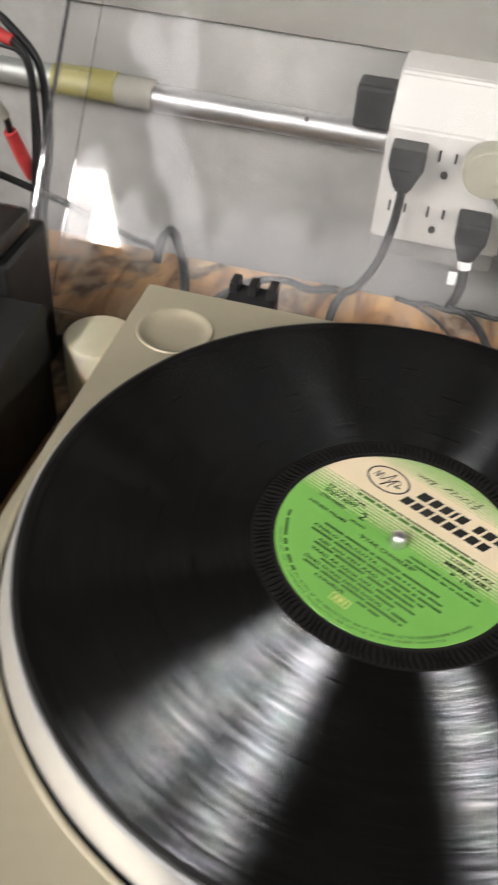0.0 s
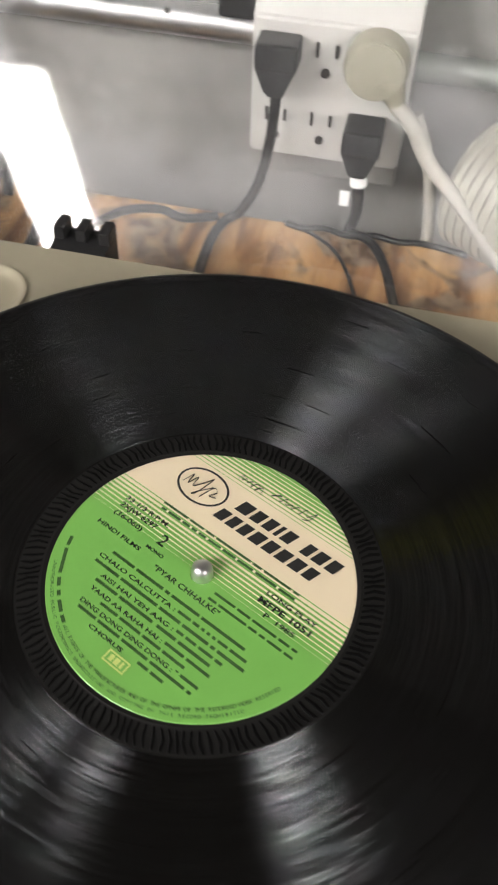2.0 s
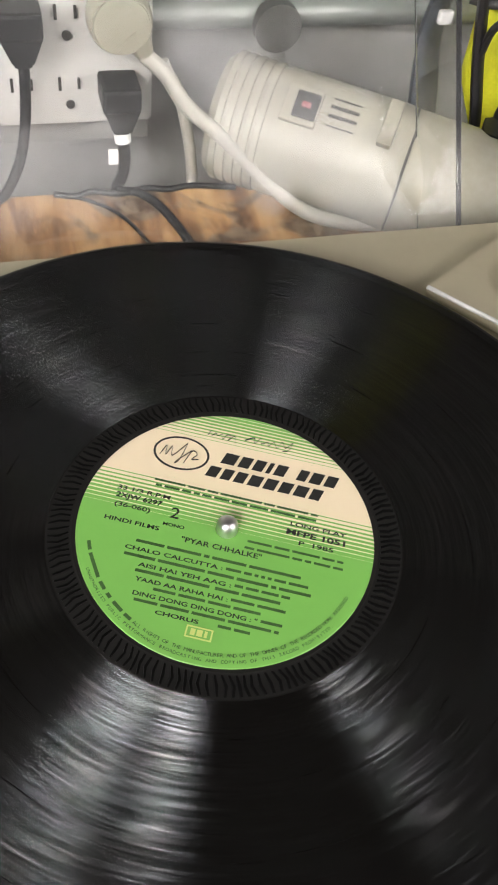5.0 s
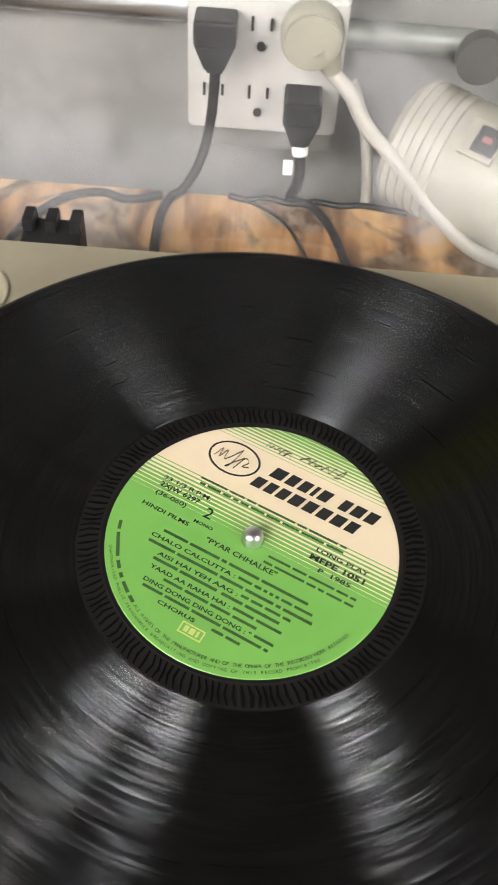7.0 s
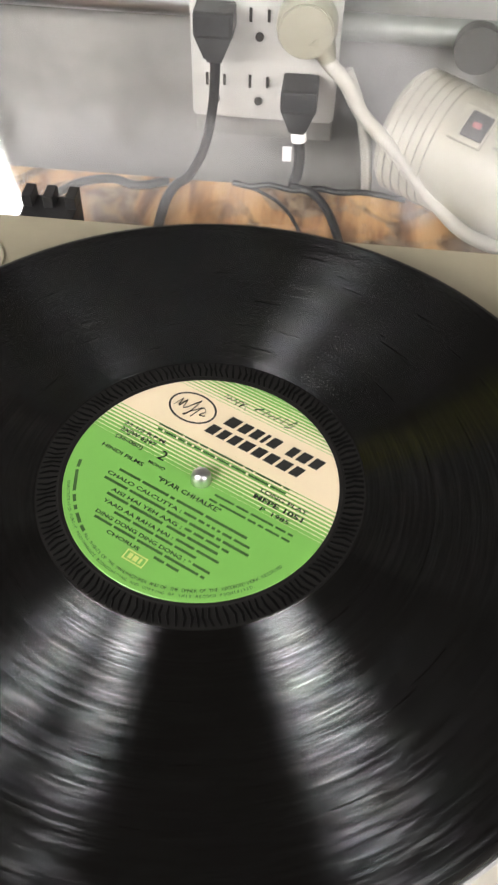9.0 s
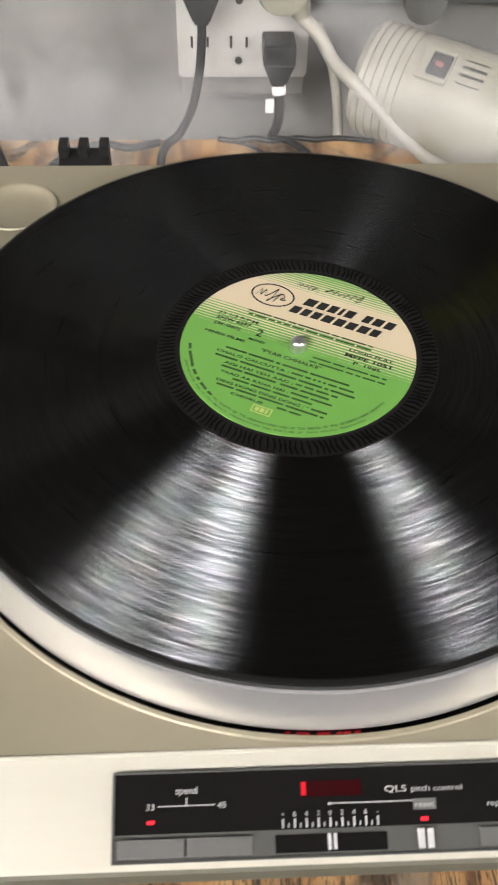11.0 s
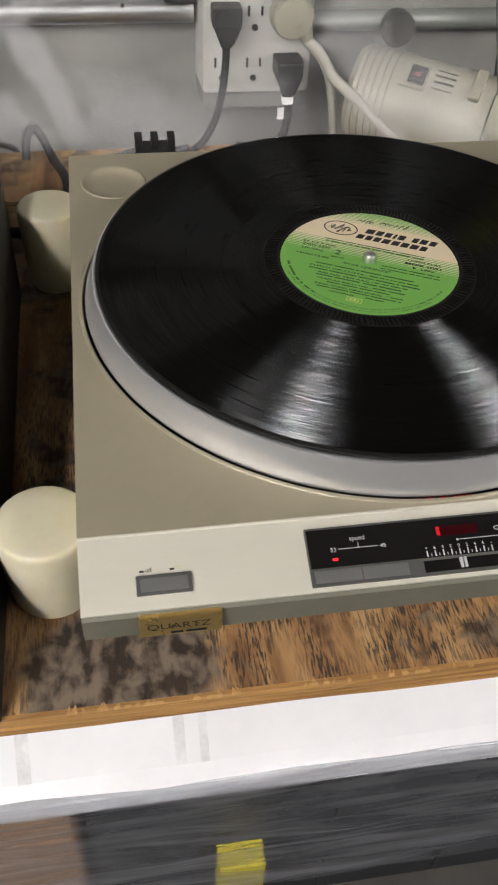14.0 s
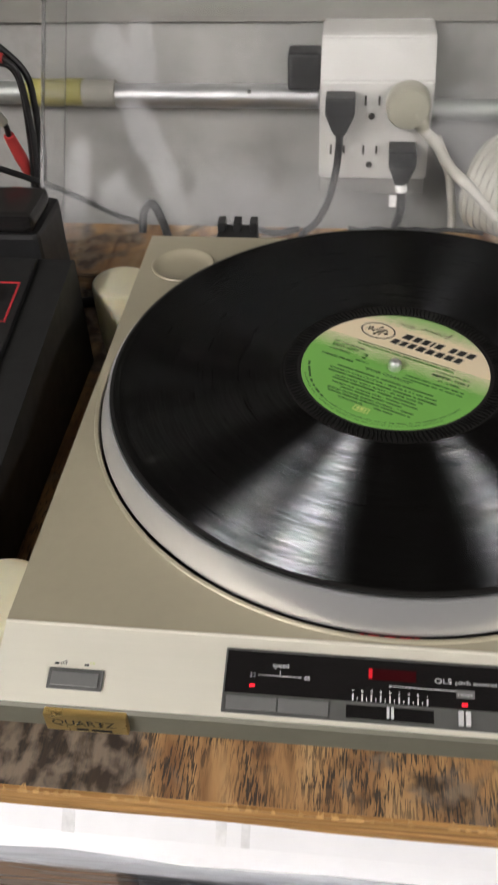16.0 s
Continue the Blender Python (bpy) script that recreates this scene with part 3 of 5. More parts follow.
splinters = bmesh.new()
for i in range(300):
    x = rnd.uniform(-0.5, 0.5)
    if noise.noise((x * 28.0, 2.0, 0)) < -0.12:
        continue
    w, ln = rnd.uniform(0.0004, 0.0022), rnd.uniform(0.0008, 0.0042)
    lean_ = rnd.uniform(-0.0012, 0.0012)
    base_y, top = -0.2034, SHELF + 0.0005
    p_ = [splinters.verts.new(v) for v in ((x - w, base_y, top - 0.0016), (x + w, base_y, top - 0.0014), (x + w * 0.8, base_y + 0.0008, top), (x - w * 0.8, base_y + 0.0008, top), (x + lean_, base_y + ln, top - 0.0002))]
    for q in ((0, 1, 2, 3), (3, 2, 4), (0, 3, 4), (1, 4, 2), (0, 4, 1)):
        splinters.faces.new([p_[k] for k in q])
part("splinters", splinters, SPLINTER, worktop, "pale torn splinters along the edge", kind="stuff")

# ---- turntable ----
DECK = -0.0183
XL, XR, YF, YB = -0.1646, 0.268, -0.1624, 0.1672
tt = thing("turntable", (0.05, 0, SHELF), "champagne-coloured turntable with a sloping control panel, switched on", "turntable")


def loop(bm, pts):
    vs = [bm.verts.new(p) for p in pts]
    return vs, [bm.edges.new((vs[i], vs[(i + 1) % len(vs)])) for i in range(len(vs))]


def circle(cx, cy, r, z, n):
    return [(cx + r * math.cos(math.tau * i / n), cy + r * math.sin(math.tau * i / n), z) for i in range(n)]


DX, DY, DR = -0.1362, 0.1290, 0.0205
deck = bmesh.new()
o_, e1 = loop(deck, [(XL, YF, DECK), (XR, YF, DECK), (XR, YB, DECK), (XL, YB, DECK)])
w_, e2 = loop(deck, circle(0, 0, 0.1588, DECK, 128))
d_, e3 = loop(deck, circle(DX, DY, DR, DECK, 48))
bmesh.ops.triangle_fill(deck, use_beauty=True, edges=e1 + e2 + e3)
for vs, ring in ((w_, circle(0, 0, 0.1583, DECK - 0.012, 128)),):
    lower = [deck.verts.new(p) for p in ring]
    for i in range(len(vs)):
        deck.faces.new((vs[i], vs[(i + 1) % len(vs)], lower[(i + 1) % len(vs)], lower[i]))
low = [deck.verts.new((x, y, -0.047)) for x, y in ((XL, YF), (XR, YF), (XR, YB), (XL, YB))]
for i in range(4):
    deck.faces.new((o_[i], o_[(i + 1) % 4], low[(i + 1) % 4], low[i]))
part("plinth", deck, SILVER, tt)
part("dish", lathe([(DR, DECK), (DR * 1.03, DECK + 0.0004), (DR * 1.0, DECK + 0.0011), (DR * 0.96, DECK + 0.0011), (DR * 0.91, DECK + 0.0004), (DR * 0.85, DECK - 0.0009), (DR * 0.76, DECK - 0.0021), (DR * 0.62, DECK - 0.0028), (DR * 0.4, DECK - 0.0031), (0.0, DECK - 0.0031)], (DX, DY, 0), 64), SILVER, tt, "shallow round adapter dish", smooth=True)
part("well_lip", lathe([(0.1588, DECK), (0.1592, DECK + 0.0006), (0.1606, DECK + 0.0006), (0.1612, DECK + 0.00005)], n=160), SILVER, tt, smooth=True)
part("well", lathe([(0.0, DECK - 0.012), (0.1582, DECK - 0.012)], n=96), GAP, tt, "black gap round the platter")
part("underside", box((XL + 0.006, YF + 0.004, -0.0505), (XR - 0.006, YB - 0.004, -0.0471)), BLACKPLASTIC, tt)

# sloping facia: x along the front, w down the slope, h out of it
SA, SB = Vector((0, YF - 0.0006, DECK - 0.0003)), Vector((0, -0.1941, -0.0290))
SDIR = (SB - SA).normalized()
SNOR = Vector((0, SDIR.z, -SDIR.y))
SLEN = (SB - SA).length
SLOPE = Matrix(((1, 0, 0, 0), (0, -SDIR.y, SNOR.y, SA.y), (0, -SDIR.z, SNOR.z, SA.z), (0, 0, 0, 1)))   # local y runs up the slope


def slope_box(x0, x1, w0, w1, h0, h1, bevel=0.0):
    return moved(box((x0, -w1, h0), (x1, -w0, h1), bevel), SLOPE)


facia = bmesh.new()
side = [(SA.y, SA.z), (SB.y, SB.z), (SB.y + 0.001, SB.z - 0.0022), (YF, -0.034)]
for xs in ((XL, XR),):
    a = [facia.verts.new((XL, y, z)) for y, z in side]
    b = [facia.verts.new((XR, y, z)) for y, z in side]
    facia.faces.new(a), facia.faces.new(b)
    for i in range(4):
        facia.faces.new((a[i], a[(i + 1) % 4], b[(i + 1) % 4], b[i]))
part("facia", facia, FACIA, tt, "pale brushed sloping control panel")
part("facia_lip", tube([(XL, YF - 0.0004, DECK - 0.0001), (0.05, YF - 0.0004, DECK - 0.0001), (XR, YF - 0.0004, DECK - 0.0001)], 0.0007, 8, 2), FACIA, tt, "bright rounded edge", smooth=True)
front = bmesh.new()
side = [(SB.y + 0.0010, SB.z - 0.0024), (SB.y - 0.0004, SB.z - 0.0036), (SB.y + 0.0012, -0.0478), (YF, -0.0478), (YF, -0.036)]
a = [front.verts.new((XL, y, z)) for y, z in side]
b = [front.verts.new((XR, y, z)) for y, z in side]
front.faces.new(a), front.faces.new(b)
for i in range(5):
    front.faces.new((a[i], a[(i + 1) % 5], b[(i + 1) % 5], b[i]))
part("front_face", front, FRONT, tt, "dark olive-grey front edge")
for fx in (-0.115, 0.215):
    for fy in (-0.125, 0.125):
        part("foot", lathe([(0.0, SHELF), (0.021, SHELF), (0.023, SHELF + 0.004), (0.021, -0.0505), (0.0, -0.0505)], (fx, fy, 0), 32), RUBBER, tt, smooth=True)

# black window of the control panel with its print, keys and lights
PX0, PX1 = -0.0685, 0.0648
win = part("control_window", slope_box(PX0, PX1, 0.0058, 0.0229, 0.00012, 0.0005), BLACKGLOSS, tt, "smoked black control window")
part("key_strip", slope_box(PX0, PX1, 0.0229, 0.0303, 0.00012, 0.0005), KEYFRAME, tt, "dark grey key strip")
for nm, x0, x1, w0, w1 in (("trim", PX0 - 0.0006, PX1 + 0.0006, 0.0051, 0.0058), ("trim", PX0 - 0.0006, PX1 + 0.0006, 0.0303, 0.0309),
                           ("trim", PX0 - 0.0007, PX0, 0.0058, 0.0303), ("trim", PX1, PX1 + 0.0007, 0.0058, 0.0303)):
    part(nm, slope_box(x0, x1, w0, w1, 0.00012, 0.0011), KEYFRAME, tt)
for x0, x1 in ((-0.0674, -0.0473), (-0.0467, -0.0268), (0.0426, 0.0622)):
    part("key", slope_box(x0, x1, 0.0241, 0.0294, 0.0004, 0.0016, 0.0003), KEYGREY, tt, "grey push key")
part("slider_slot", slope_box(-0.0198, 0.0143, 0.0243, 0.0294, 0.0003, 0.0007), BLACKGLOSS, tt)
for x0 in (-0.0040, -0.0023):
    part("slider_bar", slope_box(x0, x0 + 0.0011, 0.0243, 0.0288, 0.0007, 0.0021, 0.0002), GLINTWHITE, tt, "small pitch slider bar, its lamp glint painted white")
for x0 in (0.0236, 0.0264):
    part("reset_key", slope_box(x0, x0 + 0.0020, 0.0238, 0.0294, 0.0004, 0.0022, 0.0003), GLINTWHITE, tt, "reset key, its lamp glint painted white")
part("power_key_frame", slope_box(-0.1416, -0.1186, 0.0183, 0.0268, 0.0001, 0.0012, 0.0003), KEYFRAME, tt)
part("power_key", slope_box(-0.1400, -0.1202, 0.0199, 0.0255, 0.0011, 0.0020, 0.0003), KEYGREY, tt, "grey rocker key")


def on_slope(bm, x, w, h=0.0006):
    return moved(bm, SLOPE @ Matrix.Translation((x, -w, h)))


def panel_print(words, size, x, w, align="CENTER", width=None, mat=WHITEPRINT, h=0.0006, bold=0.0, owner=None):
    part("print", on_slope(lettering(words, size, width, align, bold=bold), x, w, h), mat, owner or win)


panel_print("speed", 0.0029, -0.0466, 0.0118)
panel_print("33", 0.0027, -0.0577, 0.0162)
panel_print("45", 0.0027, -0.0358, 0.0162)
part("print", on_slope(bars([(-0.0555, -0.0380)], -0.0153, 0.00028), 0, 0), WHITEPRINT, win)
part("print", on_slope(bars([(-0.0468, -0.0465)], -0.0151, 0.0022), 0, 0), WHITEPRINT, win)
panel_print("QLS", 0.0027, 0.0147, 0.0133, "LEFT", 0.0068)
panel_print("pitch control", 0.0023, 0.0229, 0.0133, "LEFT", 0.0160)
panel_print("repeat", 0.0023, 0.0462, 0.0182, "LEFT", 0.0075)
for i, s in enumerate(("+", "6", "4", "2", "0", "2", "4", "6", "-")):
    x = -0.0173 + i * 0.00365
    panel_print(s, 0.0021, x, 0.0193)
    part("print", on_slope(bars([(x - 0.0003, x + 0.0003)], -0.0225, 0.0026), 0, 0), WHITEPRINT, win)
    if i < 8:
        part("print", on_slope(bars([(x + 0.0016, x + 0.0019)], -0.0224, 0.0013), 0, 0), WHITEPRINT, win)
part("print", on_slope(bars([(-0.0028, 0.0232)], -0.0161, 0.0003), 0, 0), WHITEPRINT, win)
part("print", on_slope(lathe([(0.0, 0), (0.0005, 0)], n=12), -0.0027, 0.0160), WHITEPRINT, win)
part("print", on_slope(bars([(0.0231, 0.0303)], -0.0186, 0.0032), 0, 0), KEYGREY, win, "grey reset field")
panel_print("reset", 0.0022, 0.0267, 0.0178, width=0.0058, h=0.0007)
part("led", slope_box(-0.0586, -0.0565, 0.0191, 0.0201, 0.0004, 0.0010), LED, tt, "lit red indicator")
part("led", slope_box(0.0252, 0.0273, 0.0207, 0.0217, 0.0004, 0.0010), LED, tt, "lit red indicator")
part("readout", slope_box(-0.0113, 0.0075, 0.0094, 0.0138, 0.0004, 0.0007), DIMLED, tt, "dim red readout window")
part("readout_bar", slope_box(-0.0113, -0.0098, 0.0095, 0.0134, 0.0006, 0.0009), HALFLED, tt, "bright red end of the readout")
panel_print("off", 0.0027, -0.1376, 0.0168, "LEFT", mat=INK, h=0.0003, owner=tt)
panel_print("on", 0.0022, -0.1253, 0.0160, "LEFT", mat=GOLDPRINT, h=0.0003, owner=tt)
for x0 in (-0.1400, -0.1274):
    part("print", on_slope(bars([(x0, x0 + 0.0019)], -0.0168, 0.0009), 0, 0, 0.0003), INK, tt)
badge = part("badge", box((-0.1418, -0.1972, -0.0438), (-0.1074, -0.1938, -0.0318), 0.0006), GOLD, tt, "gold badge with dark lettering")
FACE = Matrix(((1, 0, 0, 0), (0, 0, -1, 0), (0, 1, 0, 0), (0, 0, 0, 1)))
part("print", moved(lettering("QUARTZ", 0.0056, 0.0262), Matrix.Translation((-0.1385, -0.1974, -0.0388)) @ FACE), INK, badge)
part("print", moved(word_bars(0, 0.0150, 0, 0.0016, (3, 5), 0.0012), Matrix.Translation((-0.1290, -0.1974, -0.0424)) @ FACE), INK, badge)

# hinge socket for the lid, empty
hinge = part("hinge_socket", join(box((-0.1192, YB - 0.002, -0.034), (-0.0915, 0.187, -0.0190), 0.0006),
                                  *(box((x, 0.176, -0.0190), (x + 0.0052, 0.187, -0.0125), 0.0004) for x in (-0.1192, -0.1082, -0.0967))), BLACKPLASTIC, tt, "black plastic hinge socket with three prongs")

# platter, mat, spindle, strobe light
part("platter", lathe([(0.0, -0.0085), (0.149, -0.0085), (0.1495, -0.0030), (0.1512, -0.0022), (0.1522, -0.0026), (0.1529, -0.0040), (0.1572, -0.0168), (0.1574, -0.0178), (0.1568, -0.0190), (0.150, -0.0195)], n=192), ALU, tt, "bright aluminium platter", smooth=True)
part("platter_mat", lathe([(0.0, -0.0032), (0.1478, -0.0032), (0.1485, -0.0040), (0.1485, -0.0084)], n=96), RUBBER, tt, "black rubber mat")
part("spindle", lathe([(0.0036, -0.003), (0.0036, 0.0022), (0.0033, 0.0036), (0.0025, 0.0047), (0.0013, 0.0053), (0.0, 0.0055)], n=32), CHROME, tt, "polished steel spindle", smooth=True)
strobe = bmesh.new()
for i in range(8):
    a0 = radians(-95.5 + i * 1.15 + 0.25 * math.sin(i * 2.7))
    q = [(0.1576, a0), (0.1586, a0), (0.1586, a0 + radians(0.6 + 0.3 * math.sin(i * 1.9) ** 2)), (0.1576, a0 + radians(0.6 + 0.3 * math.sin(i * 1.9) ** 2))]
    strobe.faces.new([strobe.verts.new((r * math.cos(t), r * math.sin(t), DECK - 0.0006)) for r, t in q])
part("strobe_light", strobe, material("strobe_red", (0.2, 0.01, 0.01), 0.3, emit=(1, 0.02, 0.03), strength=0.14), tt, "red glow in the gap round the platter", kind="stuff")

# raised plate and pivot ring of the tonearm
part("arm_plate", prism([(0.1240, 0.1195), (0.1500, 0.0885), (0.1720, 0.040), (0.1800, -0.02), (0.255, -0.02), (0.255, 0.150), (0.175, 0.150)], DECK - 0.001, -0.0120, 0.0012), SILVER, tt, "raised tonearm plate with a bright edge")
# thin white strip painted as the highlight along the plate's edge
part("plate_edge", tube([(0.1236, 0.1193, -0.0126), (0.1366, 0.1040, -0.0126), (0.1496, 0.0883, -0.0126), (0.1612, 0.0635, -0.0126), (0.1715, 0.0400, -0.0126)], 0.0011, 8, 3), GLINTWHITE, tt, "polished edge with its highlight painted white", smooth=True)
part("pivot_ring", lathe([(0.0, -0.0115), (0.020, -0.0115), (0.021, -0.006), (0.026, -0.006), (0.028, -0.0085), (0.028, -0.0122)], (0.187, 0.104, 0), 64), SILVER, tt, smooth=True)

# ---- record ----
TURN = radians(-26.0)
rec = thing("record", (0, 0, -0.0016), "black vinyl long-playing record with a green and cream label", "record")
prof = [(0.0, -0.0003), (0.0492, -0.0003), (0.0500, 0.0), (0.0508, 0.0003), (0.0515, 0.0), (0.0585, -0.0002), (0.0592, -0.0003), (0.1455, -0.0003), (0.1468, 0.0000), (0.1492, 0.0002), (0.1503, -0.0003), (0.1506, -0.0009), (0.1500, -0.0015), (0.145, -0.0031), (0.0, -0.0031)]
disc = part("disc", lathe(prof, n=256), VINYL, rec, "grooved black vinyl", smooth=True)
ribs = bmesh.new()
for i in range(150):
    a0 = math.tau * i / 150
    w, sk = math.tau / 150 * 0.40, 0.022
    mid = 0.016 * math.sin(i * 0.9) + 0.01
    q = [(0.0516, a0), (0.0550, a0 + mid), (0.0583, a0 + sk), (0.0583, a0 + sk + w * 0.7), (0.0550, a0 + mid + w), (0.0516, a0 + w * 0.8)]
    lo = [ribs.verts.new((r * math.cos(t), r * math.sin(t), -0.0003)) for r, t in q]
    hi = [ribs.verts.new((r * math.cos(t + 0.003), r * math.sin(t + 0.003), 0.0003)) for r, t in q]
    ribs.faces.new((hi[0], hi[1], hi[4], hi[5]))
    ribs.faces.new((hi[1], hi[2], hi[3], hi[4]))
    for k in range(6):
        ribs.faces.new((lo[k], lo[(k + 1) % 6], hi[(k + 1) % 6], hi[k]))
part("ribbed_ring", ribs, RIBSHADE, rec, "ring of fine raised ribs round the label, their shadow lines painted black", kind="stuff")

label = part("label", lathe([(0.0037, 0.0), (0.0492, 0.0), (0.0495, -0.0002)], n=128), LABEL, rec, "green paper label with a striped cream band")
label.rotation_euler = (0, 0, TURN)


def on_label(bm, mat, x=0.0, y=0.0, note="", z=0.00012):
    part("print", moved(bm, Matrix.Translation((x, y, z))), mat, label, note)


def line(words, x0, x1, y, size, mat=INK, shear=0.0, bold=0.00005):
    on_label(lettering(words, size, x1 - x0, "LEFT", shear, bold), mat, x0, y)


# the maker's round mark and big slanted name, as plain shapes
ring = bmesh.new()
ov = [[ring.verts.new((-0.0225 + (0.0100 - k) * math.cos(math.tau * i / 48), 0.0268 + (0.0074 - k) * math.sin(math.tau * i / 48), 0)) for i in range(48)] for k in (0.0, 0.0008)]
for i in range(48):
    ring.faces.new((ov[0][i], ov[0][(i + 1) % 48], ov[1][(i + 1) % 48], ov[1][i]))
on_label(ring, INK, note="dark oval ring mark")
swirl = [(-0.0297, 0.0245), (-0.0283, 0.0290), (-0.0277, 0.0248), (-0.0263, 0.0290), (-0.0257, 0.0250), (-0.0243, 0.0262), (-0.0222, 0.0300), (-0.0214, 0.0312), (-0.0226, 0.0235), (-0.0238, 0.0222), (-0.0205, 0.0270), (-0.0193, 0.0284), (-0.0208, 0.0226), (-0.0190, 0.0286), (-0.0170, 0.0275), (-0.0184, 0.0250), (-0.0160, 0.0256)]
on_label(tube([(x, y, 0) for x, y in swirl], 0.00042, 6, 5, squash=0.15), INK)


def block_word(x0, x1, y, h, shares, gap=0.0012):
    """A word of the big name: one plain slanted block for each letter."""
    k = (x1 - x0 - gap * (len(shares) - 1)) / sum(abs(v) for v in shares)
    x = x0
    for sh in shares:
        wd = abs(sh) * k
        if sh > 0:
            on_label(bars([(x, x + wd)], 0, h, 0, 0.27), INK, 0, y)
        x += wd + gap


block_word(-0.0084, 0.0324, 0.0264, 0.0050, (1.25, 1, 0.95, 0.4, 1, -0.5, 0.85, 1.05, 1))
block_word(-0.0124, 0.0280, 0.0196, 0.0048, (0.95, 0.85, 0.9, 1.05, 1, 1, 1.05, 0.9))
on_label(word_bars(-0.0284, 0.0287, 0.0130, 0.0009, (9, 5, 3, 12, 3, 9, 2)), BARINK)
on_label(word_bars(-0.0275, 0.0285, 0.0108, 0.0009, (2, 5, 3, 2, 3, 5, 5, 6, 8, 6)), BARINK)
line("33 1/3 R.P.M.", -0.0395, -0.0204, 0.0062, 0.0024)
line("2XJW 6297", -0.0392, -0.0232, 0.0030, 0.0028, bold=0.00008)
line("(36-060)", -0.0386, -0.0264, -0.0006, 0.0024)
line("2", -0.0196, -0.0166, -0.0006, 0.0062)
line("MONO", -0.0210, -0.0137, -0.0040, 0.0018)
line("HINDI FILMS", -0.0402, -0.0216, -0.0066, 0.0022)
line("LONG PLAY", 0.0202, 0.0394, 0.0072, 0.0023)
line("MFPE 1051", 0.0194, 0.0394, 0.0036, 0.0030, bold=0.0001)
line("P  1985", 0.0242, 0.0359, 0.0002, 0.0024)
on_label(word_bars(0.0076, 0.0398, -0.0032, 0.0009, (8, 5, 9, 4, 2)), BARINK)
on_label(word_bars(0.0071, 0.0400, -0.0058, 0.0009, (3, 10, 3, 2, 5, 3)), BARINK)
line('"PYAR CHHALKE"', -0.0136, 0.0133, -0.0086, 0.0027, bold=0.00005)
on_label(word_bars(-0.0276, 0.0271, -0.0126, 0.00108, (5, 6, 1, 6, 9)), BARINK)
line("CHALO CALCUTTA :", -0.0304, 0.0020, -0.0158, 0.0021)
on_label(word_bars(0.0030, 0.0300, -0.0154, 0.0010, (4, 2, 1, 1, 1, 3, 5)), BARINK)
on_label(word_bars(-0.0300, 0.0313, -0.0182, 0.0011, (6, 9, 5, 6, 1, 6)), BARINK)
line("AISI HAI YEH AAG :", -0.0245, 0.0060, -0.0212, 0.0021)
on_label(word_bars(0.0070, 0.0250, -0.0207, 0.0010, (2, 3, 4, 2)), BARINK)
on_label(word_bars(-0.0248, 0.0223, -0.0233, 0.0011, (6, 9, -0, 5, 8)), BARINK)
line("YAAD AA RAHA HAI :", -0.0240, 0.0060, -0.0264, 0.0021)
on_label(word_bars(0.0070, 0.0245, -0.0259, 0.0010, (5, 6)), BARINK)
on_label(word_bars(-0.0175, 0.0170, -0.0285, 0.0010, (5, 6, 5, 6)), BARINK)
line('DING DONG DING DONG : "', -0.0233, 0.0165, -0.0314, 0.0021)
on_label(word_bars(0.0175, 0.0243, -0.0309, 0.0010, (1,)), BARINK)
on_label(word_bars(-0.0223, 0.0237, -0.0334, 0.0010, (5, 6, 7, 9, 1)), BARINK)
line("CHORUS", -0.0148, -0.0010, -0.0362, 0.0019)
on_label(word_bars(0.0050, 0.0151, -0.0358, 0.0010, (5, 6)), BARINK)
on_label(join(bars([(-0.0042, 0.0042)], -0.0412, 0.0005), bars([(-0.0042, 0.0042)], -0.0376, 0.0005), bars([(-0.0042, -0.0037), (0.0037, 0.0042)], -0.0412, 0.0041), bars([(-0.0027, -0.0012), (-0.0007, 0.0011), (0.0017, 0.0026)], -0.0402, 0.0022)), GOLDPRINT, note="pale boxed mark")


def arc_words(words, radius, a0, a1, size):
    """Letters along an arc, bottoms outwards, from angle a0 to a1."""
    made = []
    for i, ch in enumerate(words):
        if ch == " ":
            continue
        t = radians(a0 + (a1 - a0) * i / (len(words) - 1))
        bm = lettering("|" if ch == "#" else ch, size, None, "CENTER")
        made.append(moved(bm, Matrix.Translation((radius * math.cos(t), radius * math.sin(t), 0)) @ Matrix.Rotation(t + math.pi / 2, 4, "Z")))
    on_label(join(*made), INK)


company = bmesh.new()
for a0, a1 in ((201, 205.5), (207, 219), (221, 225), (227, 229.5), (231.5, 237), (238.5, 242)):
    q = [(0.0446, a0), (0.0458, a0), (0.0458, a1), (0.0446, a1)]
    company.faces.new([company.verts.new((r * math.cos(radians(a)), r * math.sin(radians(a)), 0)) for r, a in q])
on_label(company, BARINK)
arc_words("ALL RIGHTS OF THE MANUFACTURER AND OF THE OWNER OF THE RECORDED WORK RESERVED", 0.0458, 244, 340, 0.0017)
arc_words("UNAUTHORISED PUBLIC PERFORMANCE BROADCASTING AND COPYING OF THIS RECORD PROHIBITED.", 0.0478, 214, 326, 0.0015)
hand_ = [(-0.0154, 0.0375), (-0.0146, 0.0402), (-0.0140, 0.0378), (-0.0128, 0.0392), (-0.0120, 0.0380), (-0.0104, 0.0394), (-0.0098, 0.0370), (-0.0090, 0.0392), (-0.0072, 0.0394), (-0.0080, 0.0368), (-0.0060, 0.0396), (-0.0052, 0.0366)]
on_label(tube([(x, y, 0) for x, y in hand_], 0.00026, 5, 4, squash=0.2), BLUEINK, note="pen scribble")
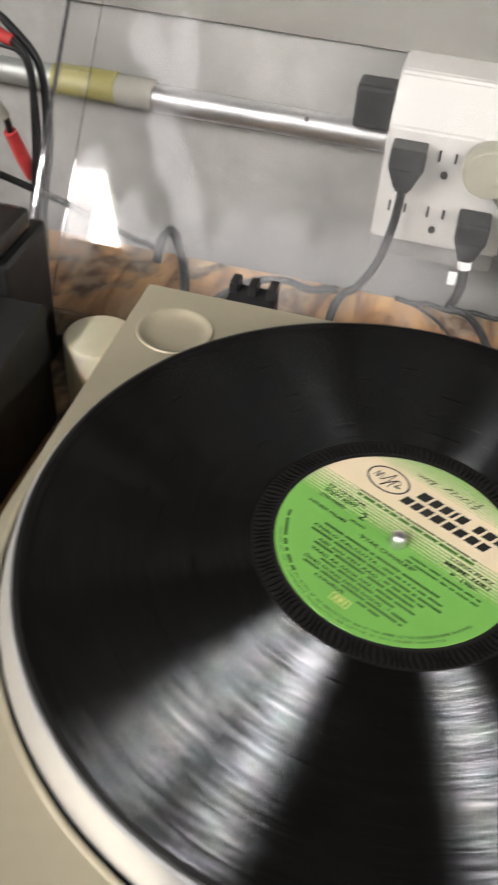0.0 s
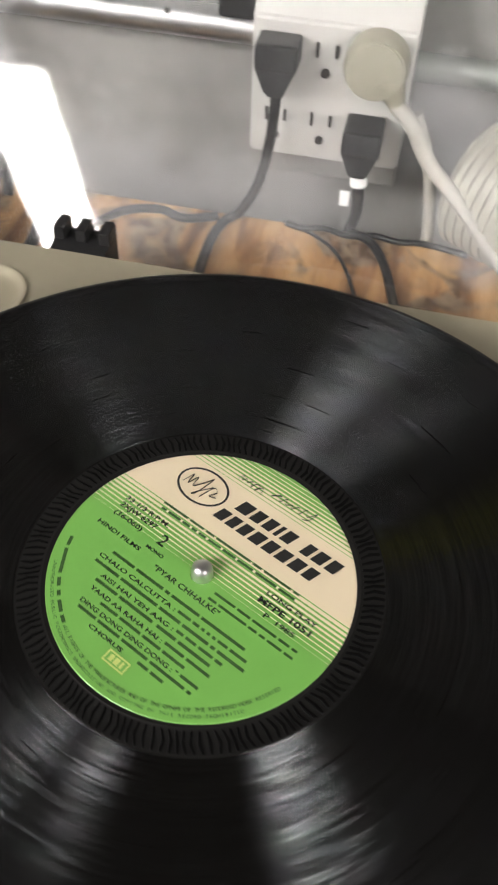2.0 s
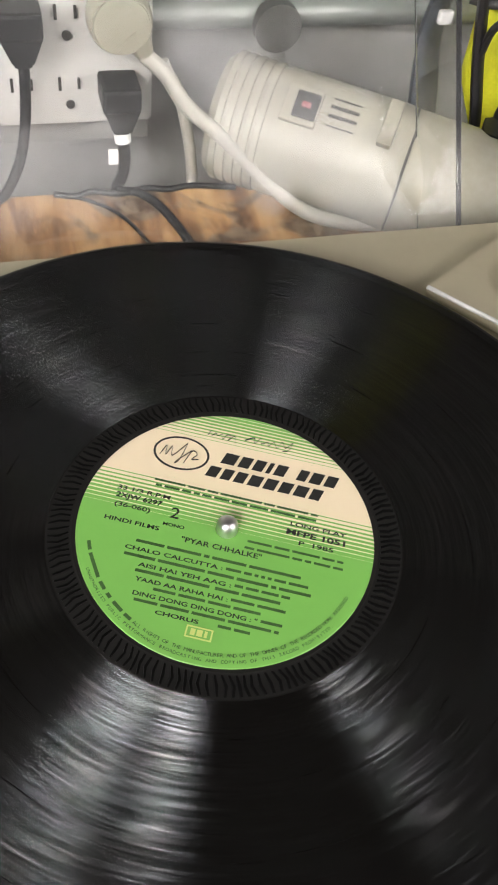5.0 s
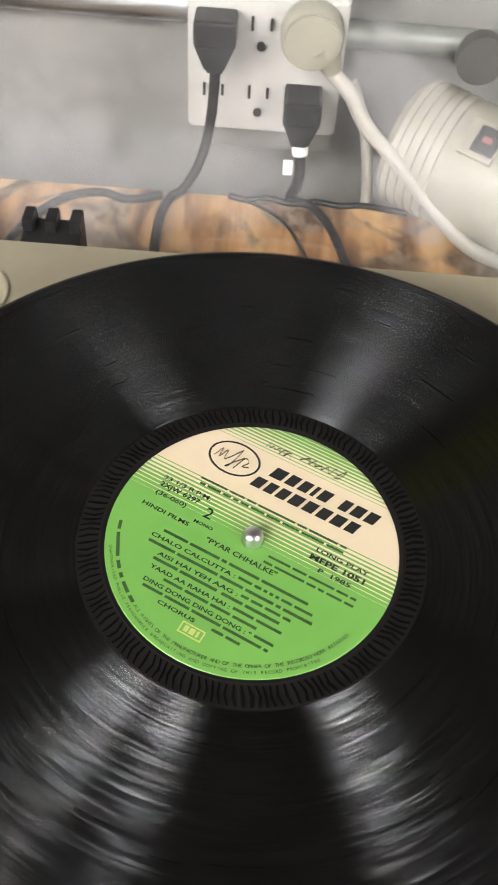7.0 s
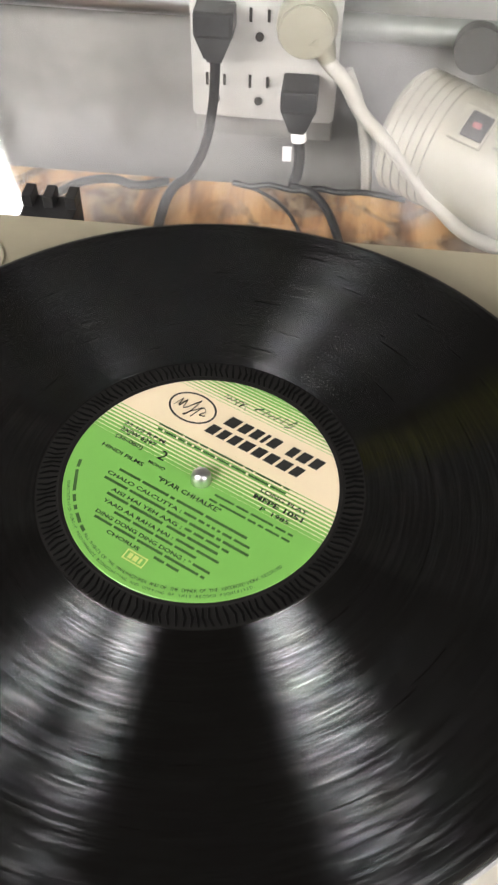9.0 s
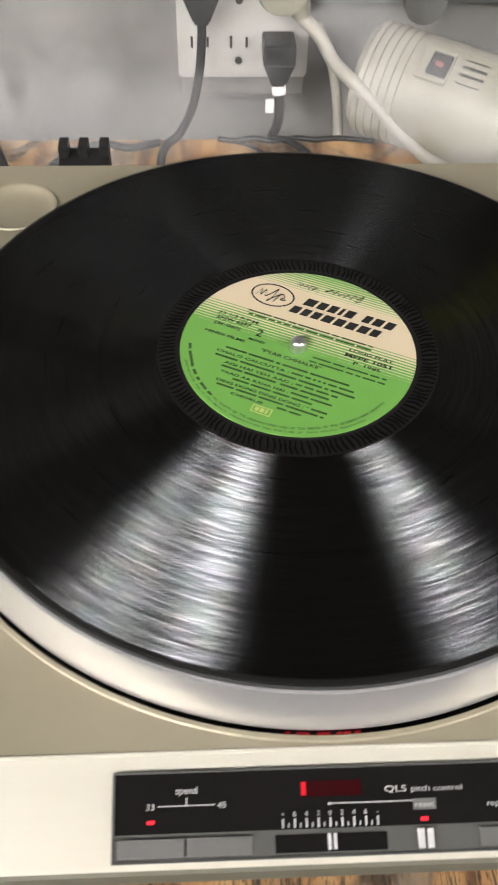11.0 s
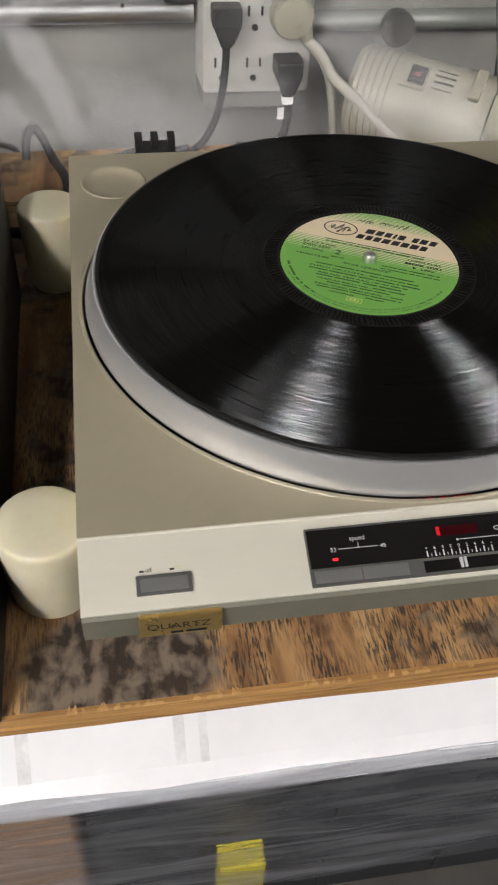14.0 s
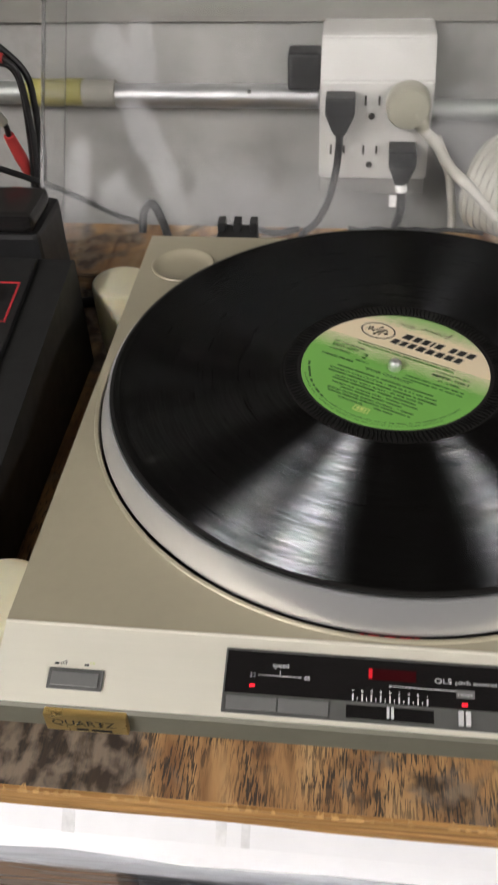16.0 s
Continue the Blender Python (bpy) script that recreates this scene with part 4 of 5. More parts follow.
hand_ = [(-0.0020, 0.0388), (0.0010, 0.0408), (0.0016, 0.0384), (0.0034, 0.0412), (0.0040, 0.0388), (0.0062, 0.0402), (0.0066, 0.0385), (0.0084, 0.0408), (0.0098, 0.0384), (0.0112, 0.0418), (0.0128, 0.0392), (0.0150, 0.0424), (0.0140, 0.0384), (0.0120, 0.0376)]
on_label(tube([(x, y, 0) for x, y in hand_], 0.00026, 5, 4, squash=0.2), BLUEINK, note="pen scribble")

# ---- clear lid standing on the worktop behind the turntable, leaning on the plugs ----
TILT = LID_TILT
U, NV = Vector((0, math.sin(TILT), math.cos(TILT))), Vector((0, -math.cos(TILT), math.sin(TILT)))
P0 = Vector((0, 0.215, SHELF + 0.001))
LID = Matrix(((1, 0, 0, 0), (0, U.y, NV.y, P0.y), (0, U.z, NV.z, P0.z), (0, 0, 0, 1)))
LX0, LX1, LH, LD = -0.2560, 0.1775, 0.300, 0.052
lid = thing("dust_cover", (-0.04, 0.226, SHELF), "clear acrylic turntable lid, dusty and smeared, with bright haze painted in, leaning behind the deck", "lid")
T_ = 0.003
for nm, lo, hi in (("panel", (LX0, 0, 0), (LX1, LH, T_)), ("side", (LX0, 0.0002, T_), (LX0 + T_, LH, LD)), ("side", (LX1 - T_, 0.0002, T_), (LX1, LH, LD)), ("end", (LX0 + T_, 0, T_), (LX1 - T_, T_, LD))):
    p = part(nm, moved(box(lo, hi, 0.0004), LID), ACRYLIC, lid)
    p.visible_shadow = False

# ---- conduit, outlets and plugs on the wall ----
ROTX = Matrix.Rotation(radians(90), 4, "Y")
PY, PZ = 0.3745, 0.0005


def pipe(x0, x1, r, y, z):
    return lathe([(0, x0), (r - 0.0004, x0), (r, x0 + 0.0004), (r, x1 - 0.0004), (r - 0.0004, x1), (0, x1)], (0, y, z), 32, ROTX)


cond = thing("conduit", (-0.15, WALL, PZ), "galvanised steel conduit along the wall with yellow tape", "pipe")
part("tube", moved(pipe(-0.233, -0.058, 0.0098, 0, 0), Matrix.Translation((0, PY, PZ + 0.0005))), STEEL, cond, smooth=True)
part("collar", moved(pipe(-0.262, -0.233, 0.0112, 0, 0), Matrix.Translation((0, PY, PZ + 0.002))), CREAMTAPE, cond, "aged paper wrapping", smooth=True)
part("tape_band", moved(pipe(-0.312, -0.262, 0.0114, 0, 0), Matrix.Translation((0, PY, PZ + 0.003))), YELLOWTAPE, cond, "yellow tape band", smooth=True)
part("tube", moved(pipe(-1.2, -0.312, 0.0095, 0, 0), Matrix.Translation((0, PY, PZ + 0.003))), OLDSTEEL, cond, smooth=True)
part("dent", lathe([(0, 0.0104), (0.0016, 0.0104), (0.0018, 0.0090)], (-0.1165, PY - 0.0005, PZ + 0.002), 12, Matrix.Rotation(radians(55), 4, "X")), CAPGREY, cond)
cond2 = thing("conduit", (0.4, WALL, -0.010), "dull grey conduit running to the outlets", "pipe")
part("tube", moved(pipe(0.030, 1.2, 0.0085, 0, 0), Matrix.Translation((0, PY, -0.0095))), OLDSTEEL, cond2, smooth=True)
part("cap", lathe([(0, -0.004), (0.0145, -0.004), (0.0150, -0.002), (0.0150, 0.007), (0, 0.007)], (0.1187, 0.3655, -0.0125), 40, Matrix.Rotation(radians(90), 4, "X")), CAPGREY, cond2, "round grey clamp cap", smooth=True)
coup = thing("cable_gland", (-0.069, 0.372, 0.006), "black ribbed plastic block fixed beside the outlets", "fitting")
part("body", box((-0.0835, 0.358, 0.0115), (-0.0560, 0.3815, 0.0410), 0.003), BLACKPLASTIC, coup)

tap = thing("outlet_block", (-0.01, WALL, 0.0), "white six-way wall outlet block with smudged front", "outlet")
body = bmesh.new()
q = [(0.3490, 0.0600), (0.3450, 0.0585), (0.3225, 0.0320), (0.3215, -0.0470), (WALL - 0.004, -0.0560), (WALL - 0.004, 0.0605)]
a = [body.verts.new((-0.0550, y, z)) for y, z in q]
b = [body.verts.new((0.0335, y, z)) for y, z in q]
body.faces.new(a), body.faces.new(b)
for i in range(6):
    body.faces.new((a[i], a[(i + 1) % 6], b[(i + 1) % 6], b[i]))
bmesh.ops.recalc_face_normals(body, faces=body.faces)
bmesh.ops.bevel(body, geom=body.edges[:], offset=0.0016, segments=2, affect="EDGES")
part("body", body, WHITEPLASTIC, tap)

# strip under the block that puts the shade there into a grey shape
part("back_box", box((-0.0545, 0.3300, -0.0640), (0.0330, WALL - 0.0005, -0.0462), 0.0012), SHADEGREY, tap, "grey strip built for the shade below the wall outlet block")


def socket(cx, cz, hidden=()):
    y0, y1 = 0.3206, 0.3235
    part("slot", box((cx - 0.0061, y0, cz - 0.0038), (cx - 0.0045, y1, cz + 0.0038)), SLOT, tap)
    part("slot", box((cx + 0.0045, y0, cz - 0.0032), (cx + 0.0061, y1, cz + 0.0032)), SLOT, tap)
    part("ground_hole", lathe([(0, 0), (0.0025, 0), (0.0025, 0.002), (0, 0.002)], (cx, y1 - 0.001, cz - 0.0125), 16, Matrix.Rotation(radians(90), 4, "X")), SLOT, tap)


for cx in (-0.0400, -0.0137, 0.0130):
    for cz in (0.0180, -0.0220):
        socket(cx, cz)


def plug(label, cat, mat, face, top, w, h, d, cord, cord_r, cord_mat, tagged_=False, round_=False):
    x, z = top
    ob = thing("plug", (x, 0.3205, z - h), label, cat)
    if round_:
        part("body", lathe([(0, 0), (w, 0), (w, 0.006), (w * 0.97, 0.011), (w * 0.9, 0.0135), (w * 0.86, 0.0135), (w * 0.84, 0.0145), (0, 0.0155)], (x, 0.3195, z - w), 48, Matrix.Rotation(radians(90), 4, "X")), mat, ob, smooth=True)
        sx, sz = x + w * 0.55, z - w * 1.62
        part("neck", tube([(x + w * 0.3, 0.314, z - w * 1.3), (sx, 0.313, sz), (sx + 0.004, 0.312, sz - 0.008)], [0.0105, 0.0080, 0.0048], 14, 6), mat, ob, smooth=True)
    else:
        body = box((x - w / 2, 0.3200 - d, z - h * 0.55), (x + w / 2, 0.3200, z), 0.0022)
        neck = prism([(-w / 2 + 0.001, 0), (w / 2 - 0.001, 0), (w * 0.24, -h * 0.45), (-w * 0.24, -h * 0.45)], -d * 0.42, d * 0.42)
        neck = moved(neck, Matrix.Translation((x, 0.3200 - d / 2 - 0.0008, z - h * 0.53)) @ Matrix.Rotation(radians(90), 4, "X"))
        part("body", join(body, neck), mat, ob)
        part("strain_relief", box((x - w * 0.2, 0.3200 - d * 0.8, z - h * 1.12), (x + w * 0.2, 0.3200 - d * 0.25, z - h * 0.97), 0.0008), mat, ob)
    part("cord", tube(cord, cord_r, 12, 10), cord_mat, ob, "", smooth=True)
    return ob


plug("black moulded plug with a thick black cord", "plug", BLACKPLASTIC, 0, (-0.0385, 0.0265), 0.0232, 0.0270, 0.019,
     [(-0.0385, 0.3095, -0.001), (-0.0385, 0.3085, -0.012), (-0.0405, 0.307, -0.035), (-0.0460, 0.306, -0.060), (-0.0560, 0.3050, -0.080), (-0.0650, 0.302, -0.0865), (-0.0685, 0.282, -0.0862), (-0.068, 0.25, -0.0862), (-0.066, 0.21, -0.0862), (-0.060, 0.17, -0.0862)], 0.0031, BLACKPLASTIC)
p2 = plug("black moulded plug, its cord wrapped with a white tag", "plug", BLACKPLASTIC, 0, (0.0125, -0.0135), 0.0218, 0.0265, 0.024,
          [(0.0125, 0.306, -0.040), (0.0140, 0.305, -0.052), (0.0148, 0.3065, -0.064), (0.0135, 0.311, -0.078), (0.0110, 0.3175, -0.092), (0.010, 0.322, -0.130), (0.010, 0.324, -0.2)], 0.0036, BLACKPLASTIC)
part("tag", tube([(0.0130, 0.3055, -0.0435), (0.0137, 0.305, -0.0495)], 0.0049, 12, 2), TAG, p2, "white paper tag", smooth=True)
part("tag", box((0.0042, 0.2985, -0.0605), (0.0098, 0.2995, -0.0508)), TAG, p2, "loose white paper tag end")
plug("cream round plug with a thick ivory cord", "plug", CREAMPLASTIC, 0, (0.0140, 0.0350), 0.0176, 0.0, 0.0,
     [(0.0265, 0.312, -0.0010), (0.0390, 0.309, -0.0120), (0.0509, 0.305, -0.0293), (0.0737, 0.294, -0.0465), (0.1000, 0.280, -0.0690), (0.1220, 0.268, -0.0820), (0.150, 0.258, -0.0845), (0.180, 0.255, -0.0845)], 0.0046, IVORYCABLE, round_=True)
cable = thing("ivory_cable", (0.04, 0.312, SHELF), "second ivory cord hanging from the outlets to the worktop", "cable")
part("cord", tube([(0.0390, 0.3200, -0.010), (0.0492, 0.3180, -0.032), (0.0542, 0.3175, -0.051), (0.0582, 0.3175, -0.075), (0.0595, 0.3175, -0.100), (0.060, 0.32, -0.2)], 0.0036, 12), IVORYCABLE, cable, smooth=True)


def cord(points, r, mat, label, name="cable", cat="cable", group=""):
    ob = thing(name, points[0], label, cat, group)
    part("cord", tube(points, r, 10, 12), mat, ob, smooth=True)
    return ob


G = SHELF + 0.0027
cord([(0.010, 0.309, G), (0.024, 0.305, G), (0.036, 0.285, G), (0.046, 0.25, G), (0.055, 0.215, G), (0.06, 0.18, G)], 0.0027, BLACKPLASTIC, "black cord lying across the worktop")
cord([(-0.028, 0.311, SHELF + 0.0014), (-0.008, 0.303, SHELF + 0.0012), (0.010, 0.285, SHELF + 0.0012), (0.024, 0.25, SHELF + 0.0012), (0.032, 0.21, SHELF + 0.0012)], 0.0011, BLACKPLASTIC, "thin black wire on the worktop")
cord([(-0.028, 0.3095, G), (-0.016, 0.3065, G), (-0.004, 0.3100, G), (0.012, 0.3060, G), (0.028, 0.3100, G), (0.042, 0.3075, G), (0.058, 0.3095, G), (0.085, 0.3050, G)], 0.0019, BLACKPLASTIC, "black cord along the back edge of the worktop")
cord([(-0.160, 0.215, G), (-0.150, 0.262, G), (-0.130, 0.294, G), (-0.108, 0.303, G), (-0.090, 0.298, G), (-0.070, 0.3055, G)], 0.0028, BLACKPLASTIC, "dark cord looped on the worktop")
cord([(-0.175, 0.205, G), (-0.172, 0.255, G), (-0.183, 0.292, G + 0.002), (-0.190, 0.300, G + 0.016), (-0.196, 0.302, G + 0.0235), (-0.2025, 0.300, G + 0.016), (-0.2045, 0.294, G)], 0.0036, BLACKPLASTIC, "black cord bent up in a small loop")

# ---- cream power tool lying behind the deck ----
AX = Vector((0.122, -0.072, -0.010)).normalized()
AS = Vector((0.0820, 0.331, -0.0515))
side_ = AX.cross(Vector((0, 0, 1))).normalized()
up_ = side_.cross(AX)
TOOL = Matrix(((side_.x, up_.x, AX.x, AS.x), (side_.y, up_.y, AX.y, AS.y), (side_.z, up_.z, AX.z, AS.z), (0, 0, 0, 1)))
tool = thing("power_tool", (0.16, 0.30, SHELF), "yellowed cream round-bodied power tool lying on its side", "tool")
prof = [(0, -0.004), (0.034, -0.004), (0.0375, 0.0)]
for k in range(5):
    prof += [(0.0385, 0.001 + 0.006 * k), (0.0385, 0.0045 + 0.006 * k), (0.0374, 0.005 + 0.006 * k), (0.0374, 0.0065 + 0.006 * k)]
prof += [(0.0382, 0.033), (0.0380, 0.10), (0.0376, 0.1135)]
part("body", lathe(prof + [(0, 0.1135)], n=64, matrix=TOOL), CREAMPLASTIC, tool, smooth=True)
part("seam", lathe([(0.0368, 0.1136), (0.0368, 0.1152)], n=64, matrix=TOOL), CAPGREY, tool)
part("nose", lathe([(0, 0.1153), (0.0374, 0.1153), (0.0379, 0.117), (0.0370, 0.150), (0.034, 0.158), (0.033, 0.21), (0.030, 0.216), (0, 0.216)], n=64, matrix=TOOL), CREAMPLASTIC, tool, smooth=True)


def on_tool(s, ang, h=0.0383):
    """A frame on the tool's barrel: along it by s, turned by ang from its top towards the camera."""
    return TOOL @ Matrix.Rotation(radians(ang), 4, "Z") @ Matrix.Translation((0, h, s))


for sgn in (1,):
    part("switch_surround", moved(box((-0.0115, -0.0010, -0.0125), (0.0115, 0.0022, 0.0090), 0.001), on_tool(0.049, -32)), CREAMPLASTIC, tool)
    part("switch", moved(box((-0.0082, 0, -0.0070), (0.0082, 0.0035, 0.0070), 0.001), on_tool(0.050, -32)), BLACKPLASTIC, tool, "black rocker switch")
    part("switch_mark", moved(box((-0.0018, 0.0034, -0.0026), (0.0018, 0.0040, 0.0026), 0.0004), on_tool(0.050, -32)), FADEDRED, tool, "small faded red mark")
    for a, half in ((-14, 0.0004), (-23, 0.0010), (-32, 0.0010), (-41, 0.0004)):
        part("vent", moved(box((-half, -0.0006, -0.0085), (half, 0.0007, 0.0085)), on_tool(0.072, a, 0.0378)), SLOT, tool)
    part("rib", moved(box((-0.016, -0.0014, -0.0045), (0.016, 0.0028, 0.0045), 0.0012), on_tool(0.099, -22, 0.0378)), CREAMPLASTIC, tool)
part("screw_hole", moved(lathe([(0, 0.0006), (0.0035, 0.0006), (0.0035, -0.001)], n=16, matrix=Matrix.Rotation(radians(-90), 4, "X")), on_tool(0.185, -18, 0.0336)), SLOT, tool)

# ---- yellow and black bag with straps, black handles ----
bag = thing("tool_bag", (0.30, 0.345, SHELF), "yellow mesh bag with black straps leaning on the wall", "bag")
sack = lathe([(0, -0.06), (0.04, -0.055), (0.058, -0.02), (0.060, 0.03), (0.045, 0.075), (0.02, 0.09), (0, 0.092)], n=40)
for v in sack.verts:
    v.co += 0.004 * noise.noise_vector(v.co * 40)
part("sack", moved(sack, Matrix.Translation((0.308, 0.356, -0.030)) @ Matrix.Diagonal((0.95, 0.45, 1, 1))), YELLOWCLOTH, bag, smooth=True)
for pts, r in (([(0.226, 0.322, 0.060), (0.2306, 0.318, 0.0144), (0.238, 0.316, -0.020), (0.2461, 0.314, -0.0522), (0.249, 0.314, -0.075)], 0.0075),
               ([(0.236, 0.316, -0.012), (0.2375, 0.313, 0.0060), (0.243, 0.311, 0.0120), (0.252, 0.310, 0.006), (0.264, 0.312, -0.020), (0.27, 0.314, -0.05)], 0.0055),
               ([(0.222, 0.322, 0.0230), (0.234, 0.318, 0.0215), (0.255, 0.318, 0.0205), (0.30, 0.320, 0.018)], 0.0042),
               ([(0.262, 0.306, -0.070), (0.258, 0.304, -0.042), (0.268, 0.304, -0.02), (0.29, 0.31, 0.0)], 0.010)):
    part("strap", tube(pts, r, 10, 8, squash=0.45), BLACKPLASTIC, bag, "black webbing strap", smooth=True)
strap = thing("shoulder_strap", (0.215, 0.345, -0.06), "dark blue-grey webbing strap hanging on the wall", "strap")
part("webbing", tube([(0.236, 0.350, 0.070), (0.226, 0.348, 0.030), (0.2175, 0.345, 0.006), (0.2165, 0.345, -0.022), (0.2225, 0.345, -0.056), (0.226, 0.345, -0.075)], [0.012, 0.015, 0.0170, 0.020, 0.0235, 0.024], 14, 8, squash=0.3), material("navy_webbing", (0.03, 0.038, 0.05), 0.6, vary=0.15, scale=80), strap, smooth=True)
part("buckle", box((0.2125, 0.330, 0.0020), (0.2215, 0.335, 0.0100), 0.0015), TAG, strap, "bright buckle")
grip = thing("clamp_handle", (0.262, 0.262, SHELF), "black plastic clamp handle beside the tool", "handle")
part("lever", prism([(0.2365, 0.284), (0.244, 0.300), (0.30, 0.306), (0.31, 0.268), (0.262, 0.262)], -0.064, -0.043, 0.004), BLACKPLASTIC, grip)
part("jaw", prism([(0.2335, 0.232), (0.2350, 0.246), (0.252, 0.258), (0.300, 0.262), (0.300, 0.215), (0.245, 0.215)], SHELF, -0.070, 0.003), BLACKPLASTIC, grip)
part("post", box((0.285, 0.258, -0.0705), (0.300, 0.272, -0.0635)), BLACKPLASTIC, grip)

# ---- ivory candles, mixer and leads on the left ----
for cx, cy, r, top in ((-0.1815, -0.1340, 0.0225, -0.0375), (-0.1795, 0.1270, 0.0205, -0.0300)):
    c = thing("candle", (cx, cy, SHELF), "thick ivory wax candle standing beside the turntable", "candle", "candles beside the turntable")
    low = part("wax", lathe([(0, SHELF), (r * 0.84, SHELF), (r * 0.90, SHELF + 0.003), (r * 0.94, SHELF + 0.012), (r * 0.98, SHELF + 0.030), (r, top - 0.010), (r * 1.0, top - 0.0042), (r * 0.985, top - 0.0022), (r * 0.955, top - 0.0012), (r * 0.90, top - 0.0006), (r * 0.5, top - 0.0002), (0, top)], (cx, cy, 0), 64), WAX, c, smooth=True)

mix = thing("audio_mixer", (-0.36, -0.04, SHELF), "charcoal metal audio mixer with red printed lines", "mixer")
case = bmesh.new()
q = [(-0.2030, SHELF), (-0.2030, -0.057), (-0.1990, -0.0535), (0.1090, -0.0045), (0.1130, -0.0075), (0.1130, SHELF)]
a = [case.verts.new((-0.60, y, z)) for y, z in q]
b = [case.verts.new((-0.2045, y, z)) for y, z in q]
case.faces.new(a), case.faces.new(b)
for i in range(6):
    case.faces.new((a[i], a[(i + 1) % 6], b[(i + 1) % 6], b[i]))
part("case", case, MIXER, mix)
MS = Matrix.Translation((0, 0.109, -0.0045)) @ Matrix.Rotation(math.atan2(0.049, 0.308), 4, "X")


def on_mixer(lo, hi, bevel=0.0):
    """A box on the mixer's sloping top; y runs back from its rear edge."""
    return moved(box(lo, hi, bevel), MS)


part("top_panel", on_mixer((-0.595, -0.305, 0.0), (-0.2260, -0.004, 0.0040), 0.001), MIXER, mix)
for x0, x1, y0, y1 in ((-0.300, -0.2305, -0.0290, -0.0278), (-0.300, -0.2325, -0.0640, -0.0628), (-0.2318, -0.2306, -0.0640, -0.0278), (-0.300, -0.2420, -0.0785, -0.0760)):
    part("print", on_mixer((x0, y0, 0.0040), (x1, y1, 0.0043)), REDPRINT, mix)
for x0, y0 in ((-0.246, -0.045), (-0.266, -0.045), (-0.286, -0.045)):
    part("knob", moved(lathe([(0, 0.013), (0.0055, 0.013), (0.0062, 0.004), (0.0070, 0.0035)], (x0, y0, 0), 24), MS), BLACKPLASTIC, mix, smooth=True)
hood = thing("connector_box", (-0.29, 0.15, SHELF), "black box behind the mixer with leads plugged in", "box")
part("body", box((-0.40, 0.1180, SHELF), (-0.2280, 0.1720, 0.008), 0.004), BLACKPLASTIC, hood)
part("lip", box((-0.40, 0.1165, 0.008), (-0.2300, 0.1600, 0.022), 0.005), BLACKGLOSS, hood)
cord([(-0.330, 0.262, 0.100), (-0.2986, 0.262, 0.0871), (-0.284, 0.262, 0.0774), (-0.2689, 0.262, 0.0595), (-0.2667, 0.262, 0.0346), (-0.2694, 0.262, -0.0008), (-0.278, 0.262, -0.045), (-0.284, 0.262, G)], 0.0026, BLACKPLASTIC, "black signal lead hanging beside the lid")
cord([(-0.330, 0.258, 0.080), (-0.2944, 0.258, 0.0695), (-0.2783, 0.258, 0.0655), (-0.2728, 0.258, 0.0513), (-0.2735, 0.258, 0.0237), (-0.2765, 0.258, -0.0102), (-0.2830, 0.258, -0.049), (-0.288, 0.258, G)], 0.0022, BLACKPLASTIC, "thin black lead hanging beside the lid")
lead = cord([(-0.315, 0.232, 0.062), (-0.298, 0.237, 0.050), (-0.2865, 0.244, 0.0300), (-0.2872, 0.251, 0.0158), (-0.2850, 0.259, -0.004), (-0.2836, 0.269, -0.0234), (-0.2850, 0.276, -0.055), (-0.288, 0.280, G)], 0.0022, BLACKPLASTIC, "black lead with a white and red plug")
part("red_sleeve", tube([(-0.2872, 0.250, 0.0175), (-0.2853, 0.259, -0.003), (-0.2838, 0.267, -0.0200)], [0.0042, 0.0050, 0.0046], 12, 5), REDPLASTIC, lead, "red plastic sleeve", smooth=True)
part("white_sleeve", tube([(-0.2985, 0.237, 0.0505), (-0.2912, 0.2412, 0.039), (-0.2868, 0.2445, 0.0290)], [0.0030, 0.0040, 0.0042], 12, 5), CREAMPLASTIC, lead, "off-white plug end", smooth=True)
lead = cord([(-0.330, 0.255, 0.086), (-0.305, 0.255, 0.078), (-0.2884, 0.255, 0.0757), (-0.2798, 0.255, 0.0717), (-0.2715, 0.255, 0.0600), (-0.2700, 0.255, 0.0234), (-0.2725, 0.255, -0.0074), (-0.278, 0.255, -0.05), (-0.280, 0.253, G)], 0.0022, BLACKPLASTIC, "black lead with a red plug")
part("red_sleeve", tube([(-0.302, 0.255, 0.0778), (-0.293, 0.255, 0.0762), (-0.2810, 0.255, 0.0725)], [0.0040, 0.0046, 0.0034], 12, 5), REDPLASTIC, lead, "red plastic sleeve", smooth=True)
cord([(-0.36, 0.19, 0.040), (-0.310, 0.200, 0.024), (-0.272, 0.232, -0.008), (-0.245, 0.270, -0.044), (-0.226, 0.300, -0.074), (-0.214, 0.314, -0.0875), (-0.211, 0.322, -0.11)], 0.0024, BLACKPLASTIC, "black lead sagging behind the lid")
cord([(-0.240, 0.180, G), (-0.215, 0.186, G), (-0.195, 0.180, G), (-0.172, 0.181, G)], 0.0042, BLACKPLASTIC, "black cord on the worktop behind the candle")

